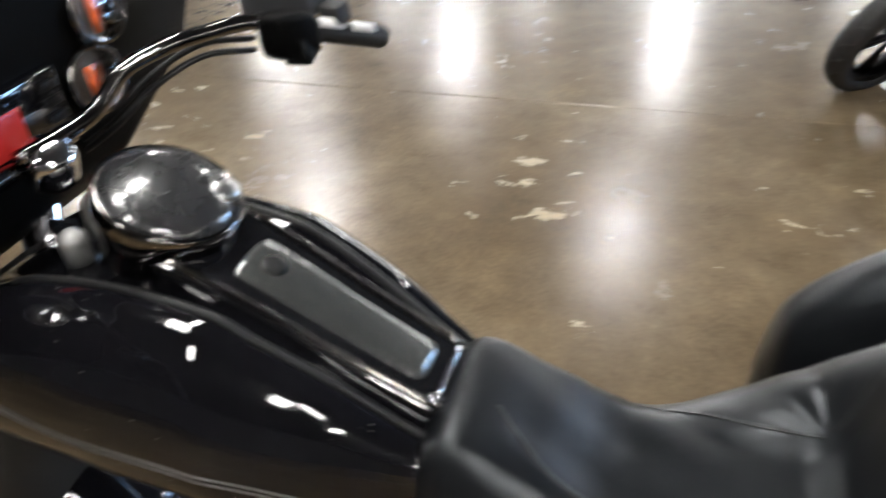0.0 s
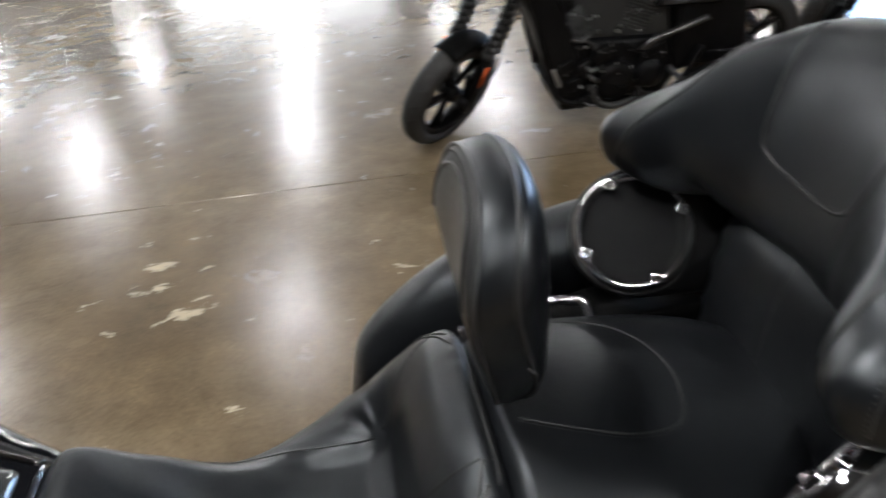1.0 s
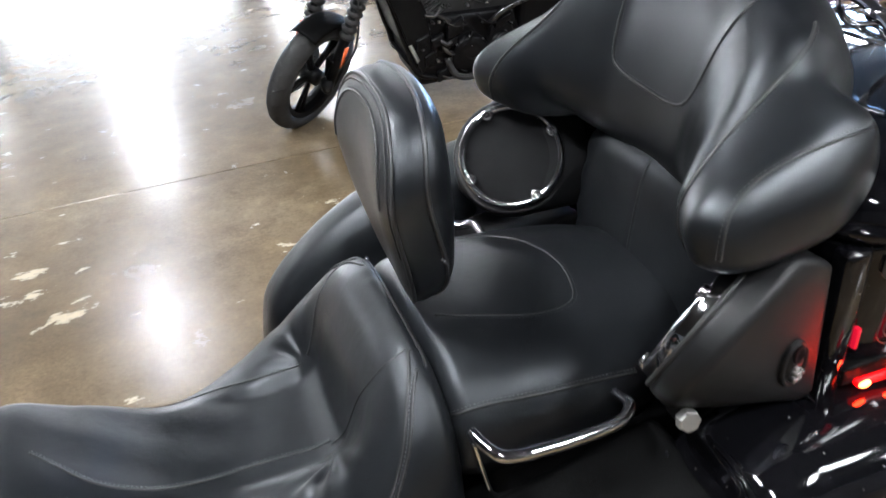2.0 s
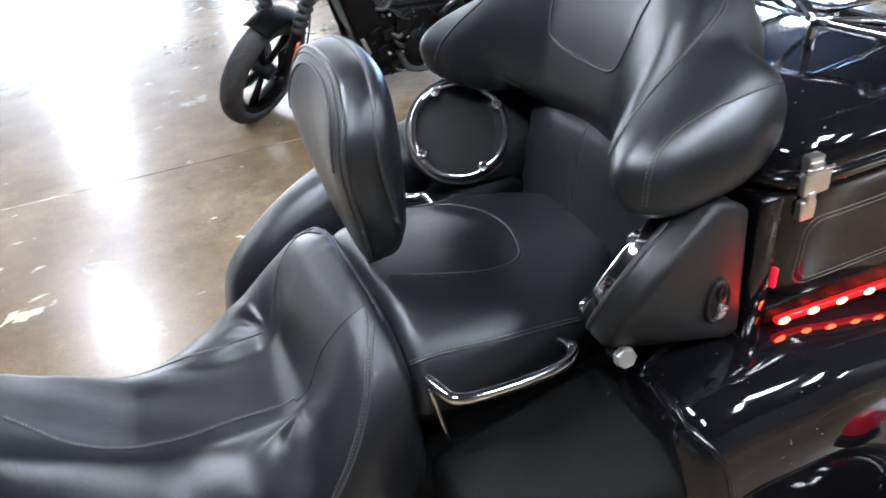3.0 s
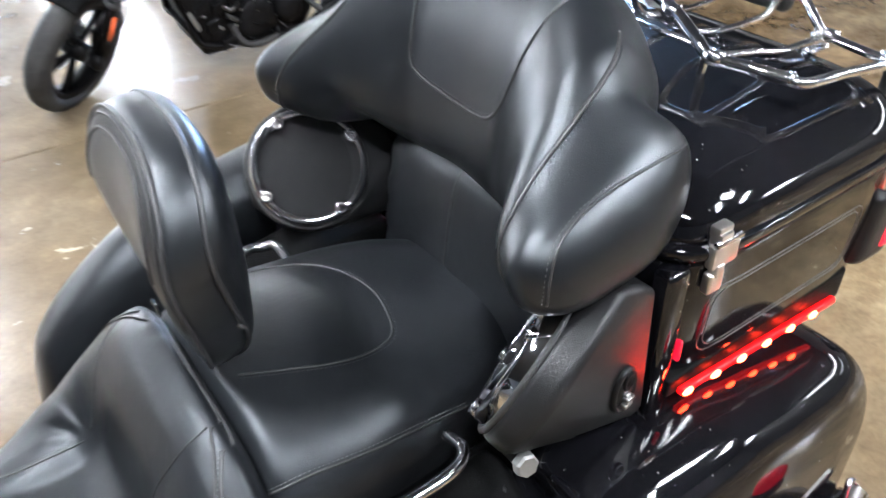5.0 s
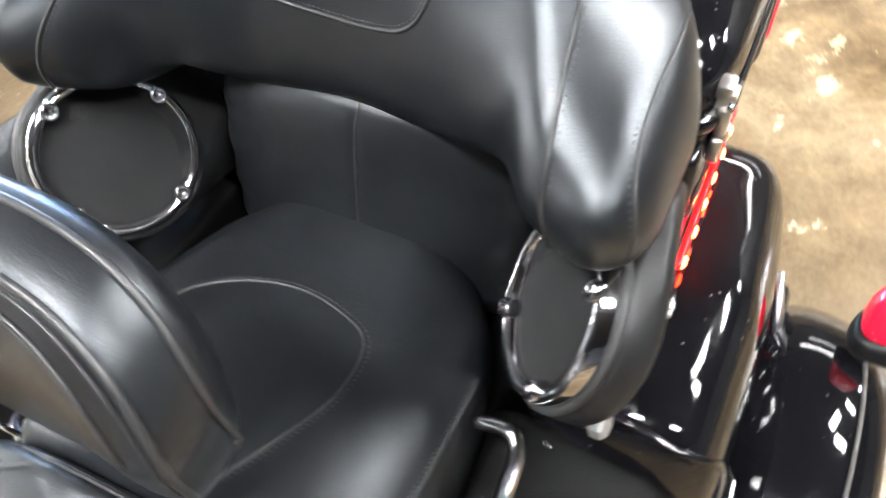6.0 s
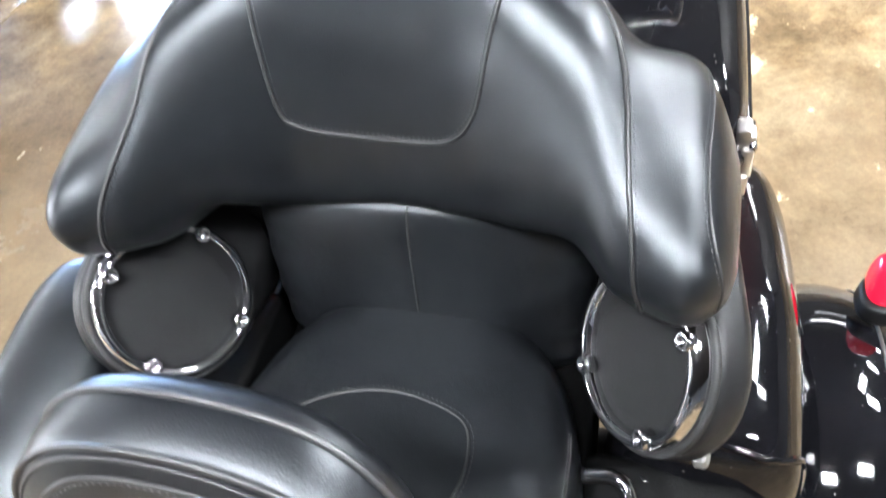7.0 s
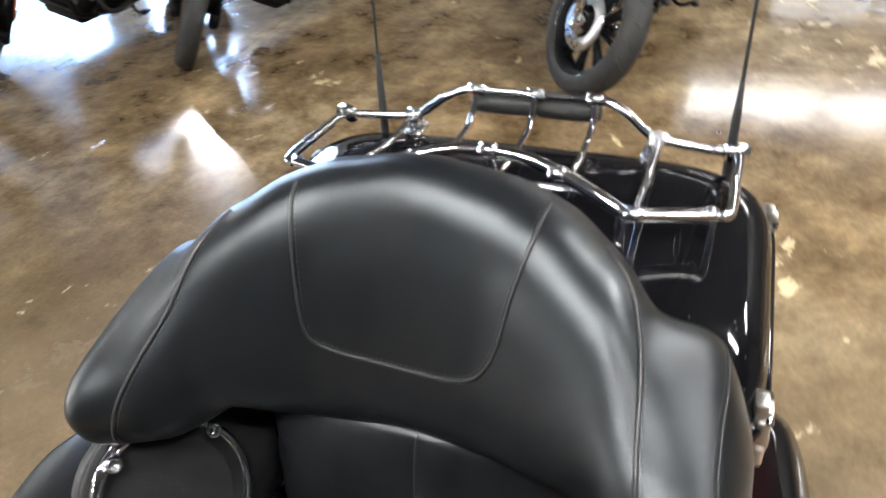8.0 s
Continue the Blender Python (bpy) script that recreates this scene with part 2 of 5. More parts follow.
ENGINE = material("black_engine", (0.0035, 0.0035, 0.004), 0.45, 0.0, grain=0.3, grain_scale=200, var=0.3, rough_var=0.1, spec=0.14)
RUBBER = material("tyre_rubber", (0.021, 0.0205, 0.020), 0.75, grain=0.3, grain_scale=250, var=0.25, var_scale=10)
LED = material("red_led", (1, 0.02, 0.02), 0.4, emit=130.0, emit_colour=(1, 0.024, 0.004))
LED_STRIP = material("red_led_strip", (0.6, 0.005, 0.005), 0.3, emit=1.9, emit_colour=(1, 0.0, 0.0))
RED_LENS = material("red_lens", (0.65, 0.008, 0.02), 0.12, coat=0.5, emit=0.5, emit_colour=(1, 0.01, 0.05), var=0.15, var_scale=30)
ORANGE = material("orange_reflector", (0.6, 0.1, 0.02), 0.25, coat=0.5, var=0.2, var_scale=40)
GLASS_DARK = material("dark_glass", (0.006, 0.006, 0.007), 0.04, coat=1.0, rough_var=0.02)
DIAL_GLASS = material("hazy_dark_glass", (0.020, 0.020, 0.021), 0.26, coat=0.9, rough_var=0.08, var=0.3, var_scale=14)
DIAL = material("cream_dial", (0.06, 0.05, 0.042), 0.4, var=0.1, var_scale=30)
STRIPE = material("grey_pinstripe", (0.075, 0.07, 0.065), 0.35, var=0.2, var_scale=50)
SCREEN_RED = material("red_screen", (0.3, 0.02, 0.02), 0.2, emit=0.25, emit_colour=(0.8, 0.04, 0.03), var=0.2, var_scale=20)
DARK_CHROME = material("dark_chrome", (0.22, 0.21, 0.20), 0.10, 1.0, rough_var=0.04, var=0.15, var_scale=15)
CONSOLE = material("dark_brushed_panel", (0.20, 0.205, 0.20), 0.22, 0.85, rough_var=0.02, var=0.06, var_scale=8)
FLOOR = concrete_floor_material()
JOINT = material("dark_joint", (0.05, 0.042, 0.032), 0.9, grain=0.5, grain_scale=80, var=0.5, var_scale=8)
WALL = material("painted_wall", (0.11, 0.107, 0.103), 0.7, grain=0.2, grain_scale=30, var=0.12, var_scale=0.6)
CEILING = material("ceiling_deck", (0.035, 0.035, 0.036), 0.8, grain=0.2, grain_scale=20, var=0.15, var_scale=0.5)
LAMP = material("lamp_tube", (1, 1, 1), 0.5, emit=180.0, emit_colour=(1.0, 0.985, 0.96))
HOUSING = material("lamp_housing", (0.7, 0.7, 0.68), 0.5, var=0.1)
DAYLIGHT = material("daylight_pane", (1, 1, 1), 0.5, emit=28.0, emit_colour=(0.32, 0.58, 1.0))
STRIPDAY = material("bright_strip_pane", (1, 1, 1), 0.5, emit=34.0, emit_colour=(1.0, 0.98, 0.94))
DAYWHITE = material("white_daylight_pane", (1, 1, 1), 0.5, emit=9.0, emit_colour=(0.97, 0.98, 1.0))


# ---------------------------------------------------------------- mesh helpers
def part(name, vf, mat, parent=None, label="", smooth=True, auto=None):
    v, f = vf
    me = bpy.data.meshes.new(name)
    me.from_pydata([tuple(map(float, p)) for p in v], [], [tuple(q) for q in f])
    bm = bmesh.new()
    bm.from_mesh(me)
    bmesh.ops.recalc_face_normals(bm, faces=bm.faces)
    bm.to_mesh(me)
    bm.free()
    me.materials.append(mat)
    if smooth:
        me.polygons.foreach_set("use_smooth", [True] * len(me.polygons))
        if auto:
            me.set_sharp_from_angle(angle=radians(auto))
    ob = new(name, me)
    if parent:
        ob.parent = parent
    if label:
        tagged(ob, label)
    return ob


def thing(name, label, category, at=(0, 0, 0), rz=0.0, group=""):
    ob = new(name)
    ob.empty_display_size = 0.1
    ob.matrix_basis = pose(*at, 0, 0, rz)
    return tagged(ob, label, category, group)


def join(*meshes):
    v, f = [], []
    for mv, mf in meshes:
        k = len(v)
        v += [tuple(p) for p in mv]
        f += [tuple(i + k for i in q) for q in mf]
    return v, f


def spline(points, n=8, closed=False):
    p = [Vector(q) for q in points]
    k = len(p)
    out = []
    for i in range(k if closed else k - 1):
        a = p[(i - 1) % k] if closed or i > 0 else p[0] * 2 - p[1]
        b, c = p[i], p[(i + 1) % k]
        d = p[(i + 2) % k] if closed or i + 2 < k else p[-1] * 2 - p[-2]
        for j in range(n):
            t = j / n
            out.append(0.5 * (2 * b + (c - a) * t + (2 * a - 5 * b + 4 * c - d) * t * t + (3 * b - a - 3 * c + d) * t ** 3))
    if not closed:
        out.append(p[-1])
    return out


def tube(points, radius, sides=8, closed=False, flat=1.0, up=None):
    """A tube round a line of points; radius may be a list."""
    p = [Vector(q) for q in points]
    k = len(p)
    rad = radius if isinstance(radius, (list, tuple)) else [radius] * k
    v, f = [], []
    nrm = None
    for i in range(k):
        a = p[(i - 1) % k] if closed or i else p[0]
        b = p[(i + 1) % k] if closed or i + 1 < k else p[-1]
        t = (b - a).normalized() if (b - a).length > 1e-9 else Vector((0, 0, 1))
        if nrm is None:
            ref = Vector(up) if up else (Vector((0, 0, 1)) if abs(t.z) < 0.9 else Vector((1, 0, 0)))
            nrm = (ref - t * ref.dot(t)).normalized()
        else:
            nrm = (nrm - t * nrm.dot(t)).normalized()
        s = t.cross(nrm)
        for j in range(sides):
            a2 = 2 * math.pi * j / sides
            v.append(p[i] + nrm * (math.cos(a2) * rad[i] * flat) + s * (math.sin(a2) * rad[i]))
    for i in range(k if closed else k - 1):
        for j in range(sides):
            a2, b2 = i * sides, ((i + 1) % k) * sides
            f.append((a2 + j, a2 + (j + 1) % sides, b2 + (j + 1) % sides, b2 + j))
    if not closed:
        f.append(tuple(range(sides)))
        f.append(tuple((k - 1) * sides + j for j in range(sides)))
    return v, f


def curve1(xs, ys, x):
    """Smooth cubic through given stations."""
    xs, ys = np.asarray(xs, float), np.asarray(ys, float)
    x = np.asarray(x, float)
    d = np.diff(ys) / np.diff(xs)
    m = np.zeros(len(xs))
    m[0], m[-1] = d[0], d[-1]
    for i in range(1, len(xs) - 1):
        m[i] = 0 if d[i - 1] * d[i] <= 0 else 2 * d[i - 1] * d[i] / (d[i - 1] + d[i])
    i = np.clip(np.searchsorted(xs, x) - 1, 0, len(xs) - 2)
    h = xs[i + 1] - xs[i]
    t = np.clip((x - xs[i]) / h, 0, 1)
    return ((2 * t ** 3 - 3 * t ** 2 + 1) * ys[i] + (t ** 3 - 2 * t ** 2 + t) * h * m[i]
            + (-2 * t ** 3 + 3 * t ** 2) * ys[i + 1] + (t ** 3 - t ** 2) * h * m[i + 1])


def loft(axis, stations, n_along=48, n_round=48, cap=0.03, power=2.5, bow=None):
    """Closed body of superellipse sections. stations: (s, c1, c2, r1, r2, tilt degrees) along the axis; cap: how far its ends round off."""
    st = np.array(stations, float)
    s0, s1 = st[0, 0], st[-1, 0]
    u = np.linspace(0, 1, n_along)
    u = 0.5 - 0.5 * np.cos(u * math.pi) if cap else u
    u = 0.5 * u + 0.5 * np.linspace(0, 1, n_along)
    s = s0 + (s1 - s0) * u
    cols = [curve1(st[:, 0], st[:, i], s) for i in range(1, 6)]
    pw = curve1(st[:, 0], st[:, 6], s) if st.shape[1] > 6 else np.full(n_along, power)
    d = np.minimum(s - s0, s1 - s) / max(cap, 1e-6)
    k = np.where(d < 1, np.sqrt(np.clip(1 - (1 - np.clip(d, 0, 1)) ** 2, 0.0004, 1)), 1.0) if cap else np.ones(n_along)
    v, f = [], []
    for i in range(n_along):
        c1, c2, r1, r2, tl = (c[i] for c in cols)
        # the cap pulls each side in by the same length
        q = (1 - k[i]) * cap
        r1, r2 = max(r1 - q, r1 * 0.03), max(r2 - q, r2 * 0.03)
        ct, sn = math.cos(radians(tl)), math.sin(radians(tl))
        for j in range(n_round):
            a = 2 * math.pi * j / n_round
            ca, sa = math.cos(a), math.sin(a)
            p1 = r1 * math.copysign(abs(ca) ** (2 / pw[i]), ca)
            p2 = r2 * math.copysign(abs(sa) ** (2 / pw[i]), sa)
            g, h = c1 + p1 * ct + p2 * sn, c2 - p1 * sn + p2 * ct
            p = {"x": (s[i], g, h), "y": (g, s[i], h), "z": (g, h, s[i])}[axis]
            v.append(bow(*p) if bow else p)
    for i in range(n_along - 1):
        for j in range(n_round):
            a, b = i * n_round, (i + 1) * n_round
            f.append((a + j, a + (j + 1) % n_round, b + (j + 1) % n_round, b + j))
    f.append(tuple(range(n_round)))
    f.append(tuple((n_along - 1) * n_round + j for j in range(n_round)))
    return v, f


def cushion(x0, x1, width, top, base, nx=60, nv=60, power=3.2, ends=0.03, centre=0.0):
    """A seat: top(x, v) over the half-width width(x), rounded down to base(x) at its edges; v is -1 to 1 across."""
    v, f = [], []
    for i in range(nx):
        u = i / (nx - 1)
        u = 0.6 * u + 0.4 * (0.5 - 0.5 * math.cos(math.pi * u))
        x = x0 + (x1 - x0) * u
        d = min(x - x0, x1 - x)
        k = math.sqrt(max(0.0, 1 - (1 - min(d / ends, 1)) ** 2)) if ends else 1.0
        w = width(x) - (1 - k) * ends
        for j in range(nv):
            a = -math.pi / 2 + math.pi * j / (nv - 1)
            sa, ca = math.sin(a), math.cos(a)
            q = math.copysign(abs(sa) ** (2 / power), sa)
            zb = base(x)
            zt = top(x, q) - (1 - k) * ends
            v.append((x, centre + w * q, zb + (zt - zb) * max(ca, 0) ** (2 / power)))
    for i in range(nx - 1):
        for j in range(nv - 1):
            a, b = i * nv, (i + 1) * nv
            f.append((a + j, a + j + 1, b + j + 1, b + j))
        f.append((i * nv, (i + 1) * nv, (i + 1) * nv + nv - 1, i * nv + nv - 1))
    f.append(tuple(range(nv)))
    f.append(tuple((nx - 1) * nv + j for j in range(nv)))
    return v, f


def box(x0, x1, y0, y1, z0, z1, bevel=0.0, segments=2):
    bm = bmesh.new()
    bmesh.ops.create_cube(bm, size=1)
    for q in bm.verts:
        q.co = Vector(((x0 + x1) / 2 + q.co.x * (x1 - x0), (y0 + y1) / 2 + q.co.y * (y1 - y0), (z0 + z1) / 2 + q.co.z * (z1 - z0)))
    if bevel:
        bmesh.ops.bevel(bm, geom=bm.edges[:], offset=bevel, segments=segments, profile=0.5, affect="EDGES")
    bm.verts.index_update()
    out = [q.co.copy() for q in bm.verts], [[q.index for q in g.verts] for g in bm.faces]
    bm.free()
    return out


def hull(points, bevel=0.0, segments=3):
    bm = bmesh.new()
    for p in points:
        bm.verts.new(p)
    r = bmesh.ops.convex_hull(bm, input=bm.verts[:])
    loose = [g for g in r["geom_interior"] + r["geom_unused"] if isinstance(g, bmesh.types.BMVert)]
    bmesh.ops.delete(bm, geom=list(set(loose)), context="VERTS")
    bmesh.ops.dissolve_limit(bm, angle_limit=radians(4), verts=bm.verts[:], edges=bm.edges[:])
    if bevel:
        sharp = [e for e in bm.edges if len(e.link_faces) == 2 and e.calc_face_angle() > radians(24)]
        bmesh.ops.bevel(bm, geom=sharp, offset=bevel, segments=segments, profile=0.5, affect="EDGES")
    bm.verts.index_update()
    out = [q.co.copy() for q in bm.verts], [[q.index for q in g.verts] for g in bm.faces]
    bm.free()
    return out


def lathe(profile, n=32, centre=(0, 0, 0), normal=(0, 0, 1), arc=None):
    """profile: (radius, height) pairs turned about the normal."""
    m = Vector(normal).to_track_quat("Z", "Y").to_matrix()
    c = Vector(centre)
    v, f = [], []
    k = len(profile)
    for j in range(n):
        a = 2 * math.pi * j / n
        for r, h in profile:
            v.append(c + m @ Vector((max(r, 0.00005) * math.cos(a), max(r, 0.00005) * math.sin(a), h)))
    for j in range(n):
        for i in range(k - 1):
            a, b = j * k, ((j + 1) % n) * k
            f.append((a + i, b + i, b + i + 1, a + i + 1))
    if profile[0][0] < 0.03:
        f.append(tuple(j * k for j in range(n)))
    if profile[-1][0] < 0.03:
        f.append(tuple(j * k + k - 1 for j in range(n)))
    return v, f


def torus(centre, normal, major, minor, n=48, m=10):
    q = Vector(normal).to_track_quat("Z", "Y").to_matrix()
    pts = [Vector(centre) + q @ Vector((major * math.cos(2 * math.pi * i / n), major * math.sin(2 * math.pi * i / n), 0)) for i in range(n)]
    return tube(pts, minor, m, closed=True)


def moved(vf, m):
    return [m @ Vector(p) for p in vf[0]], vf[1]


def tree_of(vf):
    from mathutils.bvhtree import BVHTree
    return BVHTree.FromPolygons([Vector(p) for p in vf[0]], [tuple(q) for q in vf[1]])


def on_surface(tree, points, way, lift=0.0):
    """The points, sent along way until they meet the surface."""
    out = []
    w = Vector(way).normalized()
    for p in points:
        hit, nrm, _, _ = tree.ray_cast(Vector(p) - w * 0.6, w)
        if hit:
            if nrm.dot(w) > 0:
                nrm = -nrm
            out.append((hit + nrm * lift, nrm))
    return out


def seam(owner, tree, points, way, piping=0.0014, stitch=True, offset=0.0045, fine=10, thread=None):
    """A sewn seam: a low piping along the line and a row of stitches beside it."""
    if way is None:
        hits = [(h, n) for h, n, _, _ in (tree.find_nearest(Vector(p)) for p in spline(points, fine))]
    else:
        hits = on_surface(tree, spline(points, fine), way)
    if len(hits) < 3:
        return
    line = [h - n * (piping * 0.1) for h, n in hits]
    part("seam", tube(line, piping, 6), PIPING, owner, "raised seam in black leather")
    # flat dark strip under the piping stands in for the shade of its groove
    part("seam_shade", tube([h for h, n in hits], piping * 1.35, 8, flat=0.35, up=hits[0][1]), SEAM_SHADE, owner, "dark strip painted as groove shade along the seam")
    if not stitch:
        return
    # walk along the line and set short stitches
    meshes = []
    pitch, length = 0.0052, 0.0032
    dist = 0.0
    for i in range(len(hits) - 1):
        (a, na), (b, nb) = hits[i], hits[i + 1]
        seg = (b - a).length
        if seg < 1e-6 or seg > 0.05:
            continue
        t = (b - a) / seg
        side = t.cross(na).normalized()
        while dist < seg:
            p = a + t * dist + side * offset + na * 0.0002
            meshes.append(tube([p, p + t * (length / 2), p + t * length], [0.00035, 0.0007, 0.00035], 5))
            dist += pitch
        dist -= seg
    if meshes:
        tagged(part("stitching", join(*meshes), thread or STITCH, owner, "grey thread stitches beside the seam"), kind="stuff")


# ---------------------------------------------------------------- the hall
TURN = -2.75
X0, X1, Y0, Y1, HIGH = -14.0, 12.0, -12.0, 26.0, 5.0


def hall():
    c, s = math.cos(radians(TURN)), math.sin(radians(TURN))
    floor = part("floor", box(-40, 50, -40, 50, -0.2, -0.012), JOINT, smooth=False)
    tagged(floor, "worn polished concrete floor with pale spalls and stains", "floor", kind="structure")
    us = [-33.4, -27.4, -21.4, -15.4, -9.4, 6.6, 12.6, 18.6, 24.6, 30.6]
    vs = [-27.5, -21.5, -15.5, -9.5, -3.37, 2.627, 8.63, 14.55, 20.55, 26.5, 32.5]
    for u0, u1 in zip(us, us[1:]):
        for v0, v1 in zip(vs, vs[1:]):
            g = 0.003
            b = box(u0 + g, u1 - g, v0 + g, v1 - g, -0.1, 0.0, 0.0025, 1)
            b = [(p[0] * c - p[1] * s, p[0] * s + p[1] * c, p[2]) for p in b[0]], b[1]
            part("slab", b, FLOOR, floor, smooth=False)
    walls = {"wall_front": (X0 - 0.3, X0, Y0, Y1), "wall_rear": (X1, X1 + 0.3, Y0, Y1),
             "wall_left": (X0 - 0.3, X1 + 0.3, Y0 - 0.3, Y0), "wall_right": (X0 - 0.3, X1 + 0.3, Y1, Y1 + 0.3)}
    for name, (a, b, d, e) in walls.items():
        tagged(part(name, box(a, b, d, e, 0.0, HIGH), WALL, smooth=False), "plain grey painted hall wall", "wall", kind="structure")
    tagged(part("ceiling", box(X0 - 0.3, X1 + 0.3, Y0 - 0.3, Y1 + 0.3, HIGH, HIGH + 0.3), CEILING, smooth=False), "dark painted hall ceiling deck", "ceiling", kind="structure")


def strip_light():
    lamp = thing("strip_light", "white four-tube fluorescent light fixed to the ceiling", "ceiling light", group="ceiling lights")
    part("housing", box(-0.27, 0.27, -0.62, 0.62, -0.06, 0.0, 0.01), HOUSING, lamp)
    for d in (-0.195, -0.065, 0.065, 0.195):
        part("tube", tube([(d, -0.6 + 1.2 * i / 2, -0.085) for i in range(3)], 0.024, 8), LAMP, lamp, "glowing white tube")
    return lamp


hall()
STRIP = strip_light()
STRIP.matrix_basis = pose(-1.4, -2.8, HIGH)
ROWS_X, ROWS_Y = (-11.4, -6.6, -1.7, 3.1, 10.4), (-8.2, -2.8, 9.2, 16.2, 24.0)
# (2.0, -3.6) and (5.0, -4.6) are added only to brighten the floor there
for lx, ly in ((-2.1, -0.1), (-1.8, 1.6), (2.0, -3.6), (5.0, -4.6)):
    copy_thing(STRIP, pose(lx, ly, HIGH))
copy_thing(STRIP, pose(2.9, -2.8, HIGH, 0, 0, 65))
for lx in ROWS_X:
    for ly in ROWS_Y:
        if ly > 0 or lx == 10.4 and ly < -5:
            copy_thing(STRIP, pose(lx, ly, HIGH))
        if ly > 12 or lx == 10.4 and ly > 0:
            copy_thing(STRIP, pose(lx, ly + 1.4, HIGH))


def bay_window(name, m, width, height, mat, label):
    """A glazed opening set into a wall."""
    w = thing(name, label, "window")
    w.matrix_basis = m
    tagged(w, kind="structure")
    part("pane", box(-width / 2, width / 2, -0.01, 0.01, 0, height), mat, w, "bright pane lit from outside", smooth=False)
    for a in (-width / 2, -width / 6, width / 6, width / 2):
        part("frame_bar", box(a - 0.04, a + 0.04, -0.05, 0.03, 0, height, 0.006), HOUSING, w)
    for a in (0, height):
        part("frame_rail", box(-width / 2 - 0.04, width / 2 + 0.04, -0.05, 0.03, a - 0.04, a + 0.04, 0.006), HOUSING, w)
    return w


bay_window("window_1", pose(-2.0, Y1 - 0.04, 0.6), 7.0, 3.4, DAYWHITE, "wide bright window bay in the hall wall")
bay_window("window_2", pose(X1 - 0.04, 14.6, 0.1, 0, 0, -90), 4.4, 4.0, DAYLIGHT, "tall open bay door bright with bluish daylight")
bay_window("window_3", pose(X1 - 0.04, 10.2, 0.1, 0, 0, -90), 1.8, 4.8, DAYLIGHT, "narrow tall door bright with bluish daylight")
bay_window("window_4", pose(X1 - 0.04, -2.6, 4.22, 0, 0, -90), 6.6, 0.24, STRIPDAY, "high strip window in the rear hall wall")
bay_window("window_5", pose(X1 - 0.04, -2.6, 2.6, 0, 0, -90), 4.2, 0.20, DAYWHITE, "low strip window in the rear hall wall")


# ---------------------------------------------------------------- the trike
trike = thing("touring_trike", "black three-wheeled touring motorcycle with leather seats and luggage box", "motorcycle")
# from the trike's own drawing to where it stands
STAND = Matrix(((1.0159, -0.0124, 0.0145, -0.0060), (0.0127, 1.0157, -0.0248, 0.0197), (-0.0142, 0.0250, 1.0157, -0.1089), (0, 0, 0, 1)))
DRAWN = STAND.inverted()


def trike_wheel(at, side, radius, width, name):
    """A wheel of the trike, upright on the floor at a place of the hall."""
    return wheel(DRAWN @ Vector((*at, radius)), (DRAWN.to_3x3() @ Vector((0, side, 0))).normalized(), radius / 1.0161, width, trike, name)



def settle(verts, centre, scale, turn, move):
    """The vertices scaled about a centre, turned (radians) and moved."""
    m = Matrix.Rotation(turn[2], 3, "Z") @ Matrix.Rotation(turn[1], 3, "Y") @ Matrix.Rotation(turn[0], 3, "X")
    c, d = Vector(centre), Vector(move)
    return [m @ Vector([a * b for a, b in zip(Vector(p) - c, scale)]) + c + d for p in verts]


def passenger_backrest():
    # half of the pad, in the hall's own axes: side, back, height, half depth, half height, lean, squareness
    half = [(0.0, 0.1586, 1.1181, 0.0583, 0.1476, 18.1, 2.45), (0.0813, 0.1576, 1.1100, 0.0666, 0.1439, 19.4, 2.45), (0.1423, 0.1451, 1.1059, 0.0800, 0.1310, 25.2, 2.45), (0.1931, 0.1238, 1.0965, 0.0865, 0.1126, 36.5, 2.5),
            (0.2389, 0.0770, 1.0786, 0.0706, 0.1094, 58.1, 2.6), (0.2846, 0.0655, 1.0745, 0.0536, 0.1180, 73.8, 2.9), (0.3303, 0.0446, 1.0505, 0.0420, 0.0741, 82.9, 2.9)]
    st = [(-a, *r) for a, *r in reversed(half[1:])] + half
    body = loft("y", st, 110, 72, cap=0.029, bow=lambda x, y, z: DRAWN @ Vector((x + 0.0168 * y, y - 0.0168 * (x - 0.1) + 0.006, z)))
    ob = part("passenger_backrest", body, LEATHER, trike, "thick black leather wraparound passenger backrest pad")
    tree = tree_of(body)
    u = [(0.150, 0.131, 1.326), (0.137, 0.130, 1.319), (0.102, 0.120, 1.275), (0.078, 0.108, 1.207), (0.076, 0.088, 1.188), (0.077, 0.042, 1.180), (0.075, -0.020, 1.179), (0.069, -0.062, 1.190),
         (0.072, -0.085, 1.222), (0.090, -0.098, 1.275), (0.124, -0.110, 1.320), (0.168, -0.113, 1.328)]
    seam(ob, tree, u, None, piping=0.0019)
    left = [(0.150, -0.168, 1.302), (0.122, -0.190, 1.290), (0.090, -0.204, 1.276), (0.047, -0.214, 1.252), (0.0, -0.220, 1.220), (-0.040, -0.228, 1.182), (-0.055, -0.233, 1.140), (-0.046, -0.237, 1.113)]
    right = [(0.130, 0.200, 1.295), (0.084, 0.219, 1.270), (0.040, 0.231, 1.232), (0.002, 0.248, 1.198), (-0.029, 0.262, 1.165), (-0.040, 0.272, 1.129), (-0.030, 0.280, 1.100)]
    for w in (left, right):
        seam(ob, tree, w, None, piping=0.0022)
    end = [(-0.050, -0.297, 1.135), (-0.047, -0.295, 1.165), (-0.033, -0.288, 1.188), (-0.002, -0.281, 1.205), (0.045, -0.279, 1.218), (0.096, -0.281, 1.226), (0.148, -0.277, 1.226)]
